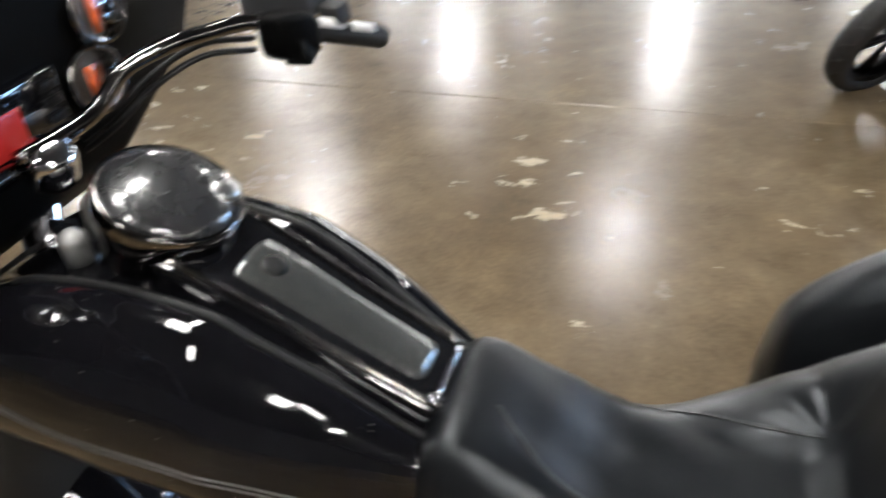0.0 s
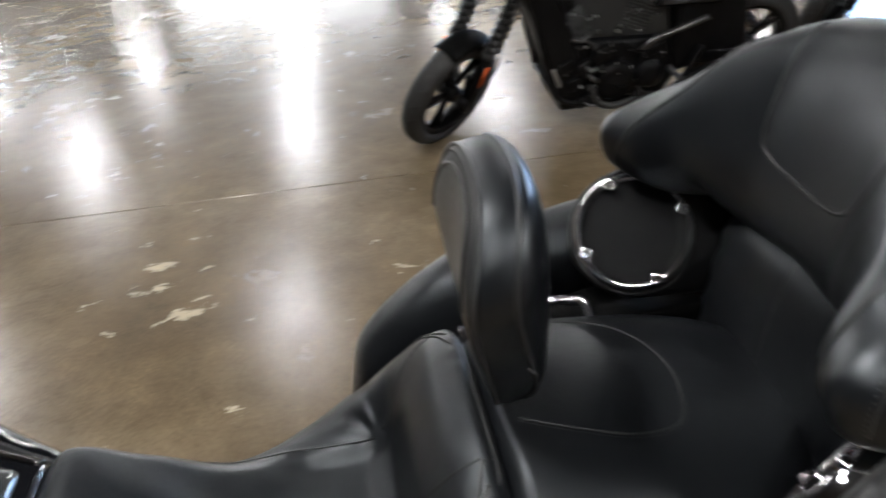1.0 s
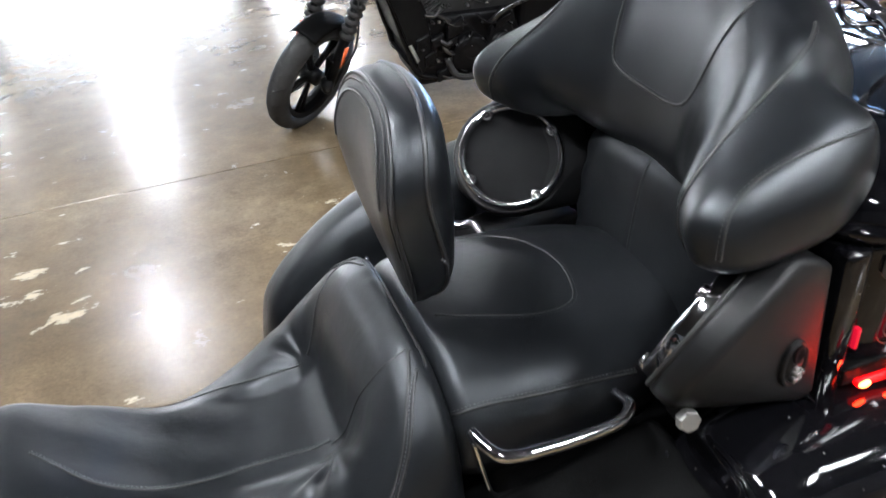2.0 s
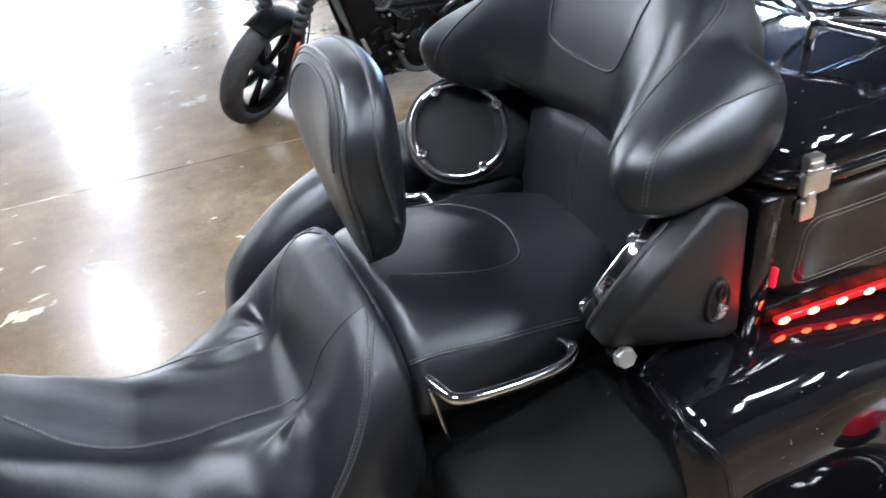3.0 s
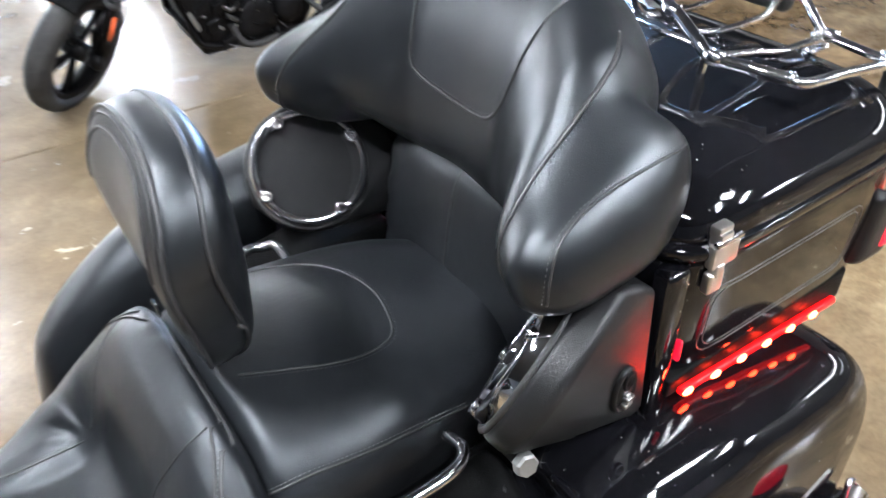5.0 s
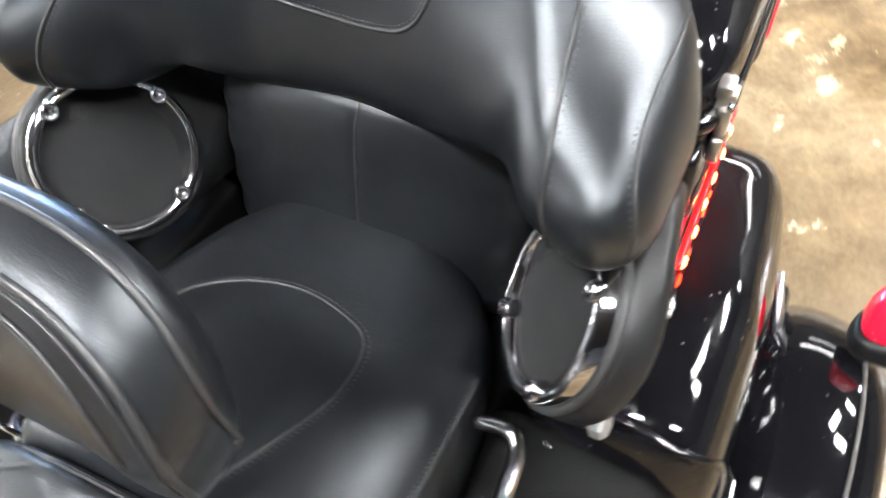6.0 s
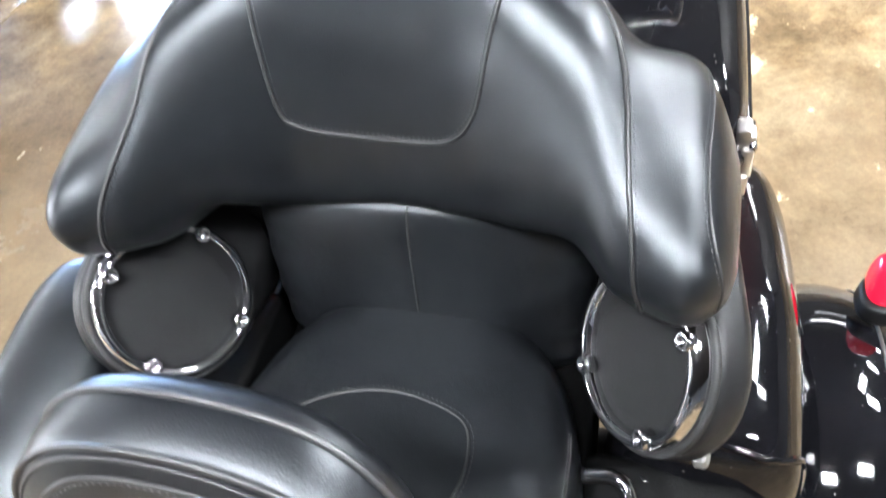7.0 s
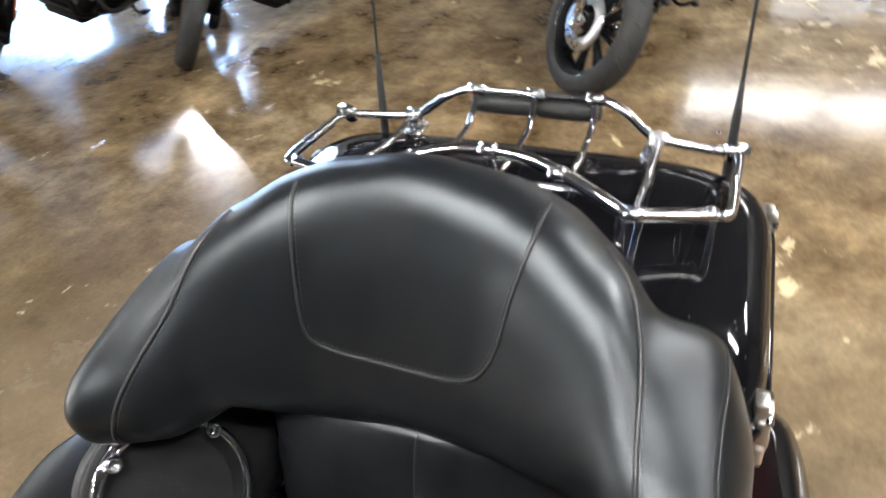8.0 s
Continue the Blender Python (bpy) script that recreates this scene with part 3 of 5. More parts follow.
    seam(ob, tree, end, None, piping=0.0013)


def lumbar_pad():
    st = [(-0.192, 0.098, 0.955, 0.028, 0.105, 8), (-0.12, 0.086, 0.965, 0.032, 0.118, 8), (0.0, 0.080, 0.968, 0.034, 0.122, 8), (0.12, 0.086, 0.965, 0.032, 0.118, 8), (0.192, 0.098, 0.955, 0.028, 0.105, 8)]
    def puckered(x, y, z):
        # short creases that run in from the side edges of the cover
        side = math.exp(-((abs(y) - 0.172) / 0.022) ** 2)
        x += 0.0022 * side * math.sin(120 * (z + 0.25 * abs(y))) + 0.0010 * math.sin(26 * y + 3) * math.sin(31 * z)
        return (x + 0.0016 * math.exp(-(y / 0.004) ** 2), y, z)

    body = loft("y", st, 110, 96, cap=0.03, power=4, bow=puckered)
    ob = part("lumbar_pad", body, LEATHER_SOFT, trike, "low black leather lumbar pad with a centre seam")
    seam(ob, tree_of(body), [(0, 0.0, 1.088), (0, 0, 1.05), (0, 0, 1.0), (0, 0, 0.9)], (1, 0, 0), stitch=False, piping=0.0012)


def rider_backrest():
    half = [(0.0, 1.262), (0.045, 1.260), (0.085, 1.250), (0.115, 1.224), (0.135, 1.185), (0.140, 1.150), (0.134, 1.112), (0.124, 1.062), (0.106, 1.008), (0.086, 0.962), (0.060, 0.930), (0.028, 0.914), (0.0, 0.911)]
    ring = spline([(y, z, 0.0) for y, z in half] + [(-y, z, 0.0) for y, z in reversed(half[1:-1])], 5, closed=True)
    ring = [(p[0] * (0.93 if p[0] > 0 else 1.0) - 0.003, p[1]) for p in ring]
    fz = [0.897, 1.0, 1.05, 1.12, 1.17, 1.21, 1.235, 1.262]
    fx = [-0.336, -0.336, -0.337, -0.336, -0.331, -0.322, -0.314, -0.304]
    deep_z, deep = [0.897, 0.925, 0.96, 1.0, 1.08, 1.2, 1.262], [0.008, 0.030, 0.050, 0.058, 0.055, 0.049, 0.046]
    v, f, n = [], [], len(ring)

    def at(k, q, x_of):
        y0, z0 = ring[k]
        y, z = y0 * q, 1.12 + (z0 - 1.12) * q
        return (x_of(y, z), y, z)

    def front(y, z, q):
        return float(curve1(fz, fx, z)) - 1.5 * y * y + (0.013 + 0.014 * min(1.0, abs(y) / 0.125) ** 2) * q ** 6

    layers = []
    for q in (0.04, 0.2, 0.4, 0.58, 0.72, 0.82, 0.88, 0.92, 0.955, 0.98, 1.0):
        layers.append((q, lambda y, z, q=q: front(y, z, q)))
    for w, q in ((0.2, 1.012), (0.5, 1.02), (0.8, 1.012), (1.0, 1.0)):
        layers.append((q, lambda y, z, w=w: front(y, z, 1) + w * float(curve1(deep_z, deep, z))))
    for q in (0.985, 0.96, 0.91, 0.84, 0.74, 0.6, 0.4, 0.2, 0.04):
        layers.append((q, lambda y, z, q=q: front(y, z, 1) + float(curve1(deep_z, deep, z)) + 0.052 * math.sqrt(max(0.0, 1 - q ** 3)) * float(curve1([0.90, 1.0, 1.1, 1.2, 1.27], [0.30, 0.55, 0.88, 1.0, 0.9], z))))
    for q, fn in layers:
        v += [at(k, q, fn) for k in range(n)]
    for i in range(len(layers) - 1):
        for k in range(n):
            f.append((i * n + k, i * n + (k + 1) % n, (i + 1) * n + (k + 1) % n, (i + 1) * n + k))
    f.append(tuple(range(n)))
    f.append(tuple((len(layers) - 1) * n + k for k in range(n)))
    v = settle(v, (-0.29, 0, 1.1), (0.882, 1.018, 0.836), (0, -0.160, -0.0307), (0.0183, 0.0219, 0.0307))
    v = settle(v, (-0.29, 0, 1.1), (0.8865, 0.974, 0.9444), (0, 0.0275, -0.003), (-0.0044, -0.003, 0.0108))
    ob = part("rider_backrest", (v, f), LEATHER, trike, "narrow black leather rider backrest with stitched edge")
    tree = tree_of((v, f))
    front_edge, back_edge = [Vector(p) for p in v[10 * n:11 * n]], [Vector(p) for p in v[14 * n:15 * n]]
    part("seam", tube(front_edge, 0.0026, 8, closed=True), PIPING, ob, "raised leather piping round the pad")
    part("seam", tube(back_edge, 0.0030, 8, closed=True), PIPING, ob, "raised leather piping round the pad")
    inner = [Vector(p) for p in v[8 * n:9 * n]]
    top = [k for k in range(n) if ring[k][1] > 1.06]
    top.sort(key=lambda k: math.atan2(ring[k][0], ring[k][1] - 1.06))
    seam(ob, tree, [inner[k] for k in top], None, piping=0.0012, fine=2, stitch=False)
    arch = [Vector(p) for p in v[5 * n:6 * n]]
    top = [k for k in top if ring[k][1] > 1.14]
    seam(ob, tree, [arch[k] + Vector((0, 0, 0.006)) for k in top], None, piping=0.0018, fine=2)
    # zip pull and pocket slit at the lower side of the cover
    for k in (1, -1):
        part("pocket_slit", tube([(-0.268, 0.016 + 0.118 * k, 1.093), (-0.263, 0.016 + 0.114 * k, 1.085), (-0.258, 0.016 + 0.108 * k, 1.077)], [0.002, 0.004, 0.002], 8), STITCH, ob, "small grey pocket slit in the cover")


def seats():
    xs = [-0.845, -0.80, -0.72, -0.62, -0.52, -0.45, -0.418, -0.38, -0.345, -0.315, -0.295]
    zs = [0.895, 0.938, 0.900, 0.848, 0.834, 0.836, 0.852, 0.932, 0.974, 0.984, 0.968]
    ws = [0.105, 0.130, 0.143, 0.165, 0.215, 0.242, 0.242, 0.235, 0.225, 0.215, 0.205]
    edge = [0.832, 0.862, 0.840, 0.820, 0.838, 0.872, 0.900, 0.938, 0.968, 0.980, 0.968]
    base_z = [0.78, 0.77, 0.74, 0.70, 0.68, 0.68, 0.69, 0.70, 0.72, 0.74, 0.76]

    def step(a, b, x):
        u = min(1.0, max(0.0, (x - a) / (b - a)))
        return u * u * (3 - 2 * u)

    def top(x, q):
        y = q * float(curve1(xs, ws, x))
        ay = abs(y)
        out = step(0.075, 0.17, ay)
        z = float(curve1(xs, zs, x)) * (1 - out) + float(curve1(xs, edge, x)) * out
        # the sunk panel between the seams, deepest before the bolster
        z -= 0.008 * (1 - step(0.076, 0.098, ay)) * step(-0.60, -0.47, x) * (1 - step(-0.41, -0.385, x))
        # puckers that fan out from the ends of the seams
        dx, dy = x + 0.425, ay - 0.094
        far = math.hypot(dx, dy)
        if dy > -0.004:
            ang = math.atan2(dy, -dx)
            z += (0.0046 if y < 0 else 0.0024) * math.sin(ang * 11.0 + 0.6 * (1 if y < 0 else 2)) * math.exp(-((far - 0.045) / 0.032) ** 2) * step(0.1, 0.5, ang) * (1 - step(1.5, 2.1, ang))
        # short creases along the rear edge of the bolster
        z += 0.0010 * math.sin(170 * y + 40 * x) * math.exp(-((x + 0.318) / 0.012) ** 2) * (0.5 + 0.5 * math.sin(23 * y + 1))
        # broad rumples of the worn saddle
        z += 0.0020 * math.sin(38 * x + 30 * y) * math.sin(47 * y - 12 * x + 1) * step(-0.80, -0.7, x) * (1 - step(-0.5, -0.42, x))
        return z

    body = cushion(-0.845, -0.295, lambda x: float(curve1(xs, ws, x)), top, lambda x: float(curve1(xs, base_z, x)), 170, 170, 3.9, 0.022)
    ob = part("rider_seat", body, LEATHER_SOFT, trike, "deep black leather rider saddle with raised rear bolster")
    tree = tree_of(body)
    down = (0, 0, -1)
    near = [(-0.764, -0.016, 0.926), (-0.735, -0.037, 0.909), (-0.703, -0.058, 0.890), (-0.658, -0.065, 0.863), (-0.608, -0.063, 0.844), (-0.521, -0.053, 0.830), (-0.445, -0.056, 0.828), (-0.428, -0.060, 0.837)]
    away = [(-0.660, 0.108, 0.835), (-0.634, 0.112, 0.830), (-0.550, 0.114, 0.830), (-0.490, 0.104, 0.836), (-0.432, 0.095, 0.846)]
    for line in (near, away):
        seam(ob, tree, line, None, thread=SADDLE_THREAD)
    for k in (1, -1):
        seam(ob, tree, [(-0.80, 0.115 * k, 0.83), (-0.74, 0.135 * k, 0.815), (-0.68, 0.150 * k, 0.795), (-0.62, 0.168 * k, 0.772), (-0.57, 0.19 * k, 0.75)], None, thread=SADDLE_THREAD)
    near = [(-0.428, -0.066, 0.836), (-0.394, -0.084, 0.900), (-0.359, -0.099, 0.958), (-0.323, -0.100, 0.980)]
    away = [(-0.420, 0.098, 0.856), (-0.399, 0.116, 0.899), (-0.365, 0.142, 0.940), (-0.330, 0.150, 0.965)]
    for line in (near, away):
        seam(ob, tree, line, None, stitch=False, piping=0.0013)
    for k in (1, -1):
        # double piping round the bolster and down its side
        for d in (0.0, 0.0075):
            pts = [(-0.303 - d, 0.0, 0.975), (-0.303 - d, 0.04 * k, 0.975), (-0.308 - d, 0.085 * k, 0.97), (-0.318 - d, 0.125 * k, 0.96), (-0.334 - d, 0.155 * k, 0.945), (-0.356 - d, 0.190 * k, 0.91), (-0.385 - d, 0.212 * k, 0.867),
                   (-0.415 - d, 0.225 * k, 0.827), (-0.45 - d, 0.235 * k, 0.785), (-0.49 - d, 0.235 * k, 0.74)]
            seam(ob, tree, pts, None, piping=0.0020, stitch=(d == 0.0), offset=0.0038 * k, thread=SADDLE_THREAD)

    px = [-0.31, -0.27, -0.2, -0.1, 0.0, 0.06, 0.09]
    pw = [0.185, 0.196, 0.204, 0.200, 0.176, 0.135, 0.11]
    pz = [0.950, 0.972, 0.974, 0.966, 0.958, 0.950, 0.94]

    def ptop(x, q):
        return float(curve1(px, pz, x)) - 0.012 * q * q + 0.004 * math.exp(-(q / 0.6) ** 2) * math.exp(-((x + 0.1) / 0.1) ** 2)

    body = cushion(-0.31, 0.09, lambda x: float(curve1(px, pw, x)), ptop, lambda x: 0.84, 70, 70, 3.4, 0.03)
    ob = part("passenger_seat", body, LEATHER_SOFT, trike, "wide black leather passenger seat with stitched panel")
    tree = tree_of(body)
    panel = [(-0.235, 0.150, 0.95), (-0.163, 0.136, 0.957), (-0.111, 0.108, 0.961), (-0.080, 0.058, 0.966), (-0.067, 0.0, 0.967), (-0.075, -0.052, 0.965), (-0.092, -0.085, 0.964), (-0.130, -0.094, 0.966), (-0.172, -0.088, 0.971), (-0.225, -0.065, 0.973), (-0.265, -0.043, 0.972)]
    seam(ob, tree, panel, None)
    for k in (1, -1):
        seam(ob, tree, [(-0.295, 0.164 * k, 0.916), (-0.255, 0.177 * k, 0.928), (-0.18, 0.187 * k, 0.925), (-0.11, 0.187 * k, 0.917), (-0.055, 0.183 * k, 0.906)], None, thread=SADDLE_THREAD)


def speaker_pods():
    for k, side in ((1, "right"), (-1, "left")):
        c = Vector((-0.015, 0.255, 1.008)) if k > 0 else Vector((-0.024, -0.239, 1.023))
        n = (Vector((-0.354, -0.764, 0.542)) if k > 0 else Vector((-0.427, 0.796, 0.427))).normalized()
        q = n.to_track_quat("Z", "Y").to_matrix()
        rim = [c - n * 0.012 + q @ Vector((0.096 * math.cos(a), 0.096 * math.sin(a), 0)) for a in [2 * math.pi * i / 40 for i in range(40)]]
        deep = [c - n * 0.045 + q @ Vector((0.100 * math.cos(a), 0.100 * math.sin(a), 0)) for a in [2 * math.pi * i / 40 for i in range(40)]]
        plate = [(-0.035, 0.312 * k, 1.045), (0.075, 0.314 * k, 1.118), (0.112, 0.314 * k, 1.112), (0.115, 0.312 * k, 0.915), (-0.01, 0.308 * k, 0.945), (-0.10, 0.285 * k, 0.955),
                 (0.115, 0.20 * k, 1.02), (0.115, 0.20 * k, 0.915)]
        if k < 0:
            plate = [(0.035, -0.313, 1.124), (0.060, -0.314, 1.116), (0.084, -0.314, 1.100), (0.098, -0.313, 0.918), (0.084, -0.312, 0.910), (0.0, -0.311, 0.938), (-0.072, -0.300, 0.962), (0.095, -0.20, 1.08), (0.098, -0.20, 0.92)]
        ob = part("speaker_pod", hull(rim + deep + plate, 0.009), SATIN, trike, "satin black speaker pod beside the passenger seat", auto=50)
        part("grille", lathe([(0.0, 0.004), (0.03, 0.0035), (0.06, 0.001), (0.0745, -0.003)], 48, c - n * 0.004, n), CLOTH, ob, "dark speaker cloth")
        ringp = [(0.0735, -0.004), (0.0745, 0.004), (0.078, 0.009), (0.083, 0.009), (0.087, 0.003), (0.089, -0.010)]
        ring = part("chrome_ring", lathe(ringp, 64, c - n * 0.002, n), CHROME, ob, "polished chrome trim ring")
        part("gasket", torus(c - n * 0.012, n, 0.0915, 0.004, 64, 8), MATTE, ob)
        a0 = (Vector((-0.036, 0.296, 1.066)) if k > 0 else Vector((-0.049, -0.275, 1.087))) - c
        a0 = a0 - n * a0.dot(n)
        b0 = n.cross(a0)
        for s1, s2 in ((1, 0), (0, 1), (-1, 0), (0, -1)):
            p = c + (a0 * s1 + b0 * s2).normalized() * 0.0765 + n * 0.003
            part("screw", lathe([(0.0098, -0.006), (0.0098, 0.006), (0.0082, 0.0085), (0.0045, 0.0085), (0.0042, 0.005)], 16, p, n), CHROME, ob, "chrome screw")
        # oval lock recess set square into the outer face
        spot, face = on_surface(tree_of(hull(rim + deep + plate)), [(0.044, 0.6 * k, 0.990)], (0, -k, 0))[0]
        if face.y * k < 0:
            face = -face
        turn = face.to_track_quat("Z", "Y").to_matrix().to_4x4()
        seat = Matrix.Translation(spot + face * 0.004) @ turn @ Matrix.Diagonal((0.95, 1.55, 1.0, 1.0))
        lock = part("lock", moved(lathe([(0.0205, -0.008), (0.0205, 0.0), (0.0185, 0.0022), (0.0168, 0.0), (0.0160, -0.004), (0.0145, -0.004), (0.0125, 0.001), (0.001, 0.0015)], 36, (0, 0, 0), (0, 0, 1)), seat), SATIN, ob, "oval black lock recess")
        part("lock_core", moved(lathe([(0.0085, -0.002), (0.0085, 0.0035), (0.0065, 0.0045), (0.004, 0.0015), (0.0005, 0.0015)], 20, (0, 0.010, 0), (0, 0, 1)), seat), ENGINE, lock, "dark lock barrel")
        part("lock_tab", moved(join(box(-0.008, 0.006, -0.012, -0.008, 0.0, 0.008, 0.0012), box(-0.006, 0.008, -0.006, -0.003, 0.0, 0.009, 0.0012), box(-0.004, 0.004, -0.010, -0.001, 0.0, 0.005, 0.001)), seat), STEEL, lock, "small chrome lock tab")
        knob = part("knob", lathe([(0.007, -0.02), (0.007, 0.0), (0.0125, 0.001), (0.0136, 0.003), (0.0136, 0.011), (0.0115, 0.014), (0.003, 0.0145)], 7, (-0.072, 0.300 * k, 0.941), (-0.15, k, 0.25)), ZINC, trike, "dull zinc hexagon knob", smooth=False)
        part("bracket", box(-0.078, -0.058, 0.285 * k - 0.012, 0.285 * k + 0.012, 0.93, 0.965, 0.003), SATIN, trike)


def luggage_box():
    zb = [(0.915, 0.3275, 0, 0.222, 0.316, 0), (0.94, 0.3275, 0, 0.223, 0.318, 0), (1.03, 0.3275, 0, 0.226, 0.323, 0), (1.112, 0.3275, 0, 0.228, 0.325, 0)]
    base = part("luggage_base", loft("z", zb, 16, 72, cap=0.012, power=7), PAINT, trike, "gloss black lower half of the luggage box")
    zl = [(1.122, 0.3275, 0, 0.229, 0.327, 0), (1.145, 0.329, 0, 0.224, 0.321, 0), (1.165, 0.334, 0, 0.208, 0.304, 0), (1.18, 0.34, 0, 0.186, 0.272, 0), (1.19, 0.34, 0, 0.15, 0.23, 0), (1.195, 0.34, 0, 0.05, 0.1, 0)]
    lid = part("luggage_lid", loft("z", zl, 30, 72, cap=0.006, power=6), PAINT, trike, "gloss black domed luggage lid")
    rim = [(1.106, 0.3275, 0, 0.233, 0.330, 0), (1.126, 0.3275, 0, 0.234, 0.331, 0)]
    part("lid_rim", loft("z", rim, 8, 72, cap=0.008, power=7), PAINT, trike)
    part("rib", tube(spline([(0.20, -0.235, 1.168), (0.24, -0.225, 1.181), (0.34, -0.218, 1.186), (0.45, -0.225, 1.176)], 6), 0.006, 8), PAINT, lid)
    part("rib", tube(spline([(0.20, 0.235, 1.168), (0.24, 0.225, 1.181), (0.34, 0.218, 1.186), (0.45, 0.225, 1.176)], 6), 0.006, 8), PAINT, lid)
    part("lid_plate", box(0.40, 0.412, -0.10, 0.10, 1.187, 1.197, 0.004), CHROME, lid, "narrow chrome strip on the lid")
    for k in (1, -1):
        # gloss post between the pod and the box
        part("corner_post", box(0.100, 0.134, 0.303 * k - 0.0135, 0.303 * k + 0.0135, 0.900, 1.105, 0.007), PAINT, trike, "gloss black corner post of the luggage box")
        for x in (0.165, 0.495):
            lo, hi = sorted((0.317 * k, 0.329 * k))
            la = part("latch", join(box(x - 0.020, x + 0.020, lo, hi, 1.100, 1.129, 0.004), box(x - 0.014, x + 0.008, lo - 0.004 * k, hi - 0.006 * k, 1.134, 1.148, 0.003),
                                    box(x - 0.014, x + 0.004, lo, hi - 0.004 * k, 1.124, 1.142, 0.002)), LATCH, base, "pale steel over-centre latch", auto=40)
            part("latch_hook", join(box(x - 0.018, x + 0.004, lo, hi, 1.068, 1.094, 0.003), box(x - 0.014, x - 0.002, lo + 0.002 * k, hi + 0.002 * k, 1.090, 1.106, 0.002)), LATCH, la)
            part("latch_pin", tube([(x - 0.019, 0.327 * k, 1.132), (x, 0.327 * k, 1.132), (x + 0.019, 0.327 * k, 1.132)], 0.0038, 10), CHROME, la)
        # double pinstripe on the flank
        for d, r in ((0.0, 0.0009), (0.0065, 0.0007)):
            x0, x1, z0, z1 = 0.168 + d, 0.452 - d, 0.962 + d, 1.062 - d
            cor = 0.022
            pts = []
            for cx, cz, a0 in ((x0 + cor, z0 + cor, 180), (x1 - cor, z0 + cor, 270), (x1 - cor, z1 - cor, 0), (x0 + cor, z1 - cor, 90)):
                for i in range(5):
                    a = radians(a0 + 90 * i / 4)
                    pts.append((cx + cor * math.cos(a), cz + cor * math.sin(a)))
            tree = tree_of(loft("z", zb, 16, 72, cap=0.012, power=7))
            dense = []
            for i in range(len(pts)):
                p, q = pts[i], pts[(i + 1) % len(pts)]
                n = max(1, int(math.hypot(q[0] - p[0], q[1] - p[1]) / 0.01))
                dense += [(p[0] + (q[0] - p[0]) * j / n, 0.6 * k, p[1] + (q[1] - p[1]) * j / n) for j in range(n)]
            hits = [h for h, _ in on_surface(tree, dense, (0, -k, 0))]
            part("pinstripe", tube(hits, r, 4, closed=True), STRIPE, base, "thin grey painted pinstripe")
        # tail lamp wrapped round the rear corner
        lamp = part("tail_lamp", loft("z", [(0.945, 0.515, 0.285 * k, 0.045, 0.046, 0), (1.0, 0.522, 0.285 * k, 0.045, 0.046, 0), (1.055, 0.528, 0.285 * k, 0.045, 0.046, 0)], 14, 32, cap=0.012, power=4), SATIN, trike, "black tail lamp housing on the luggage box")
        part("lens", loft("z", [(0.962, 0.541, 0.286 * k, 0.033, 0.049, 0), (1.042, 0.549, 0.286 * k, 0.033, 0.049, 0)], 12, 32, cap=0.008, power=4), RED_LENS, lamp, "red tail lamp lens")
        # row of red lights under the luggage box
        # the row is level in the hall
        def level(x):
            return 0.9195 - 0.066 * (x - 0.153)

        strip = part("light_strip", hull([(x, (0.3235 + dy) * k, level(x) + dz) for x in (0.147, 0.462) for dy in (-0.006, 0.003) for dz in (-0.0048, 0.0048)], 0.003), LED_STRIP, trike, "lit red light strip under the luggage box")
        part("base_lip", hull([(x, y * k, z) for x in (0.128, 0.480) for y in (0.24, 0.3190) for z in (level(x) - 0.004, 0.943)], 0.004), FAIRING, trike, "black lower lip of the luggage box", auto=40)
        for i in range(6):
            x = 0.157 + 0.0500 * i
            m = Matrix.Translation((x, 0.3268 * k, level(x))) @ Matrix.Rotation(radians(4), 4, "Y") @ Matrix.Diagonal((2.0, 1.0, 1.1, 1.0))
            part("light_point", moved(lathe([(0.0046, 0.0), (0.0042, 0.0016), (0.0027, 0.0028), (0.0008, 0.0032)], 12, (0, 0, 0), (0, k, 0)), m), LED, strip, "glowing red point")
        part("strip_end", box(0.136, 0.142, 0.314 * k - 0.004, 0.314 * k + 0.004, 0.970, 1.000, 0.0024), RED_LENS, trike, "small lit red corner light")
    part("luggage_support", box(0.14, 0.52, -0.25, 0.25, 0.86, 0.918, 0.01), MATTE, trike)


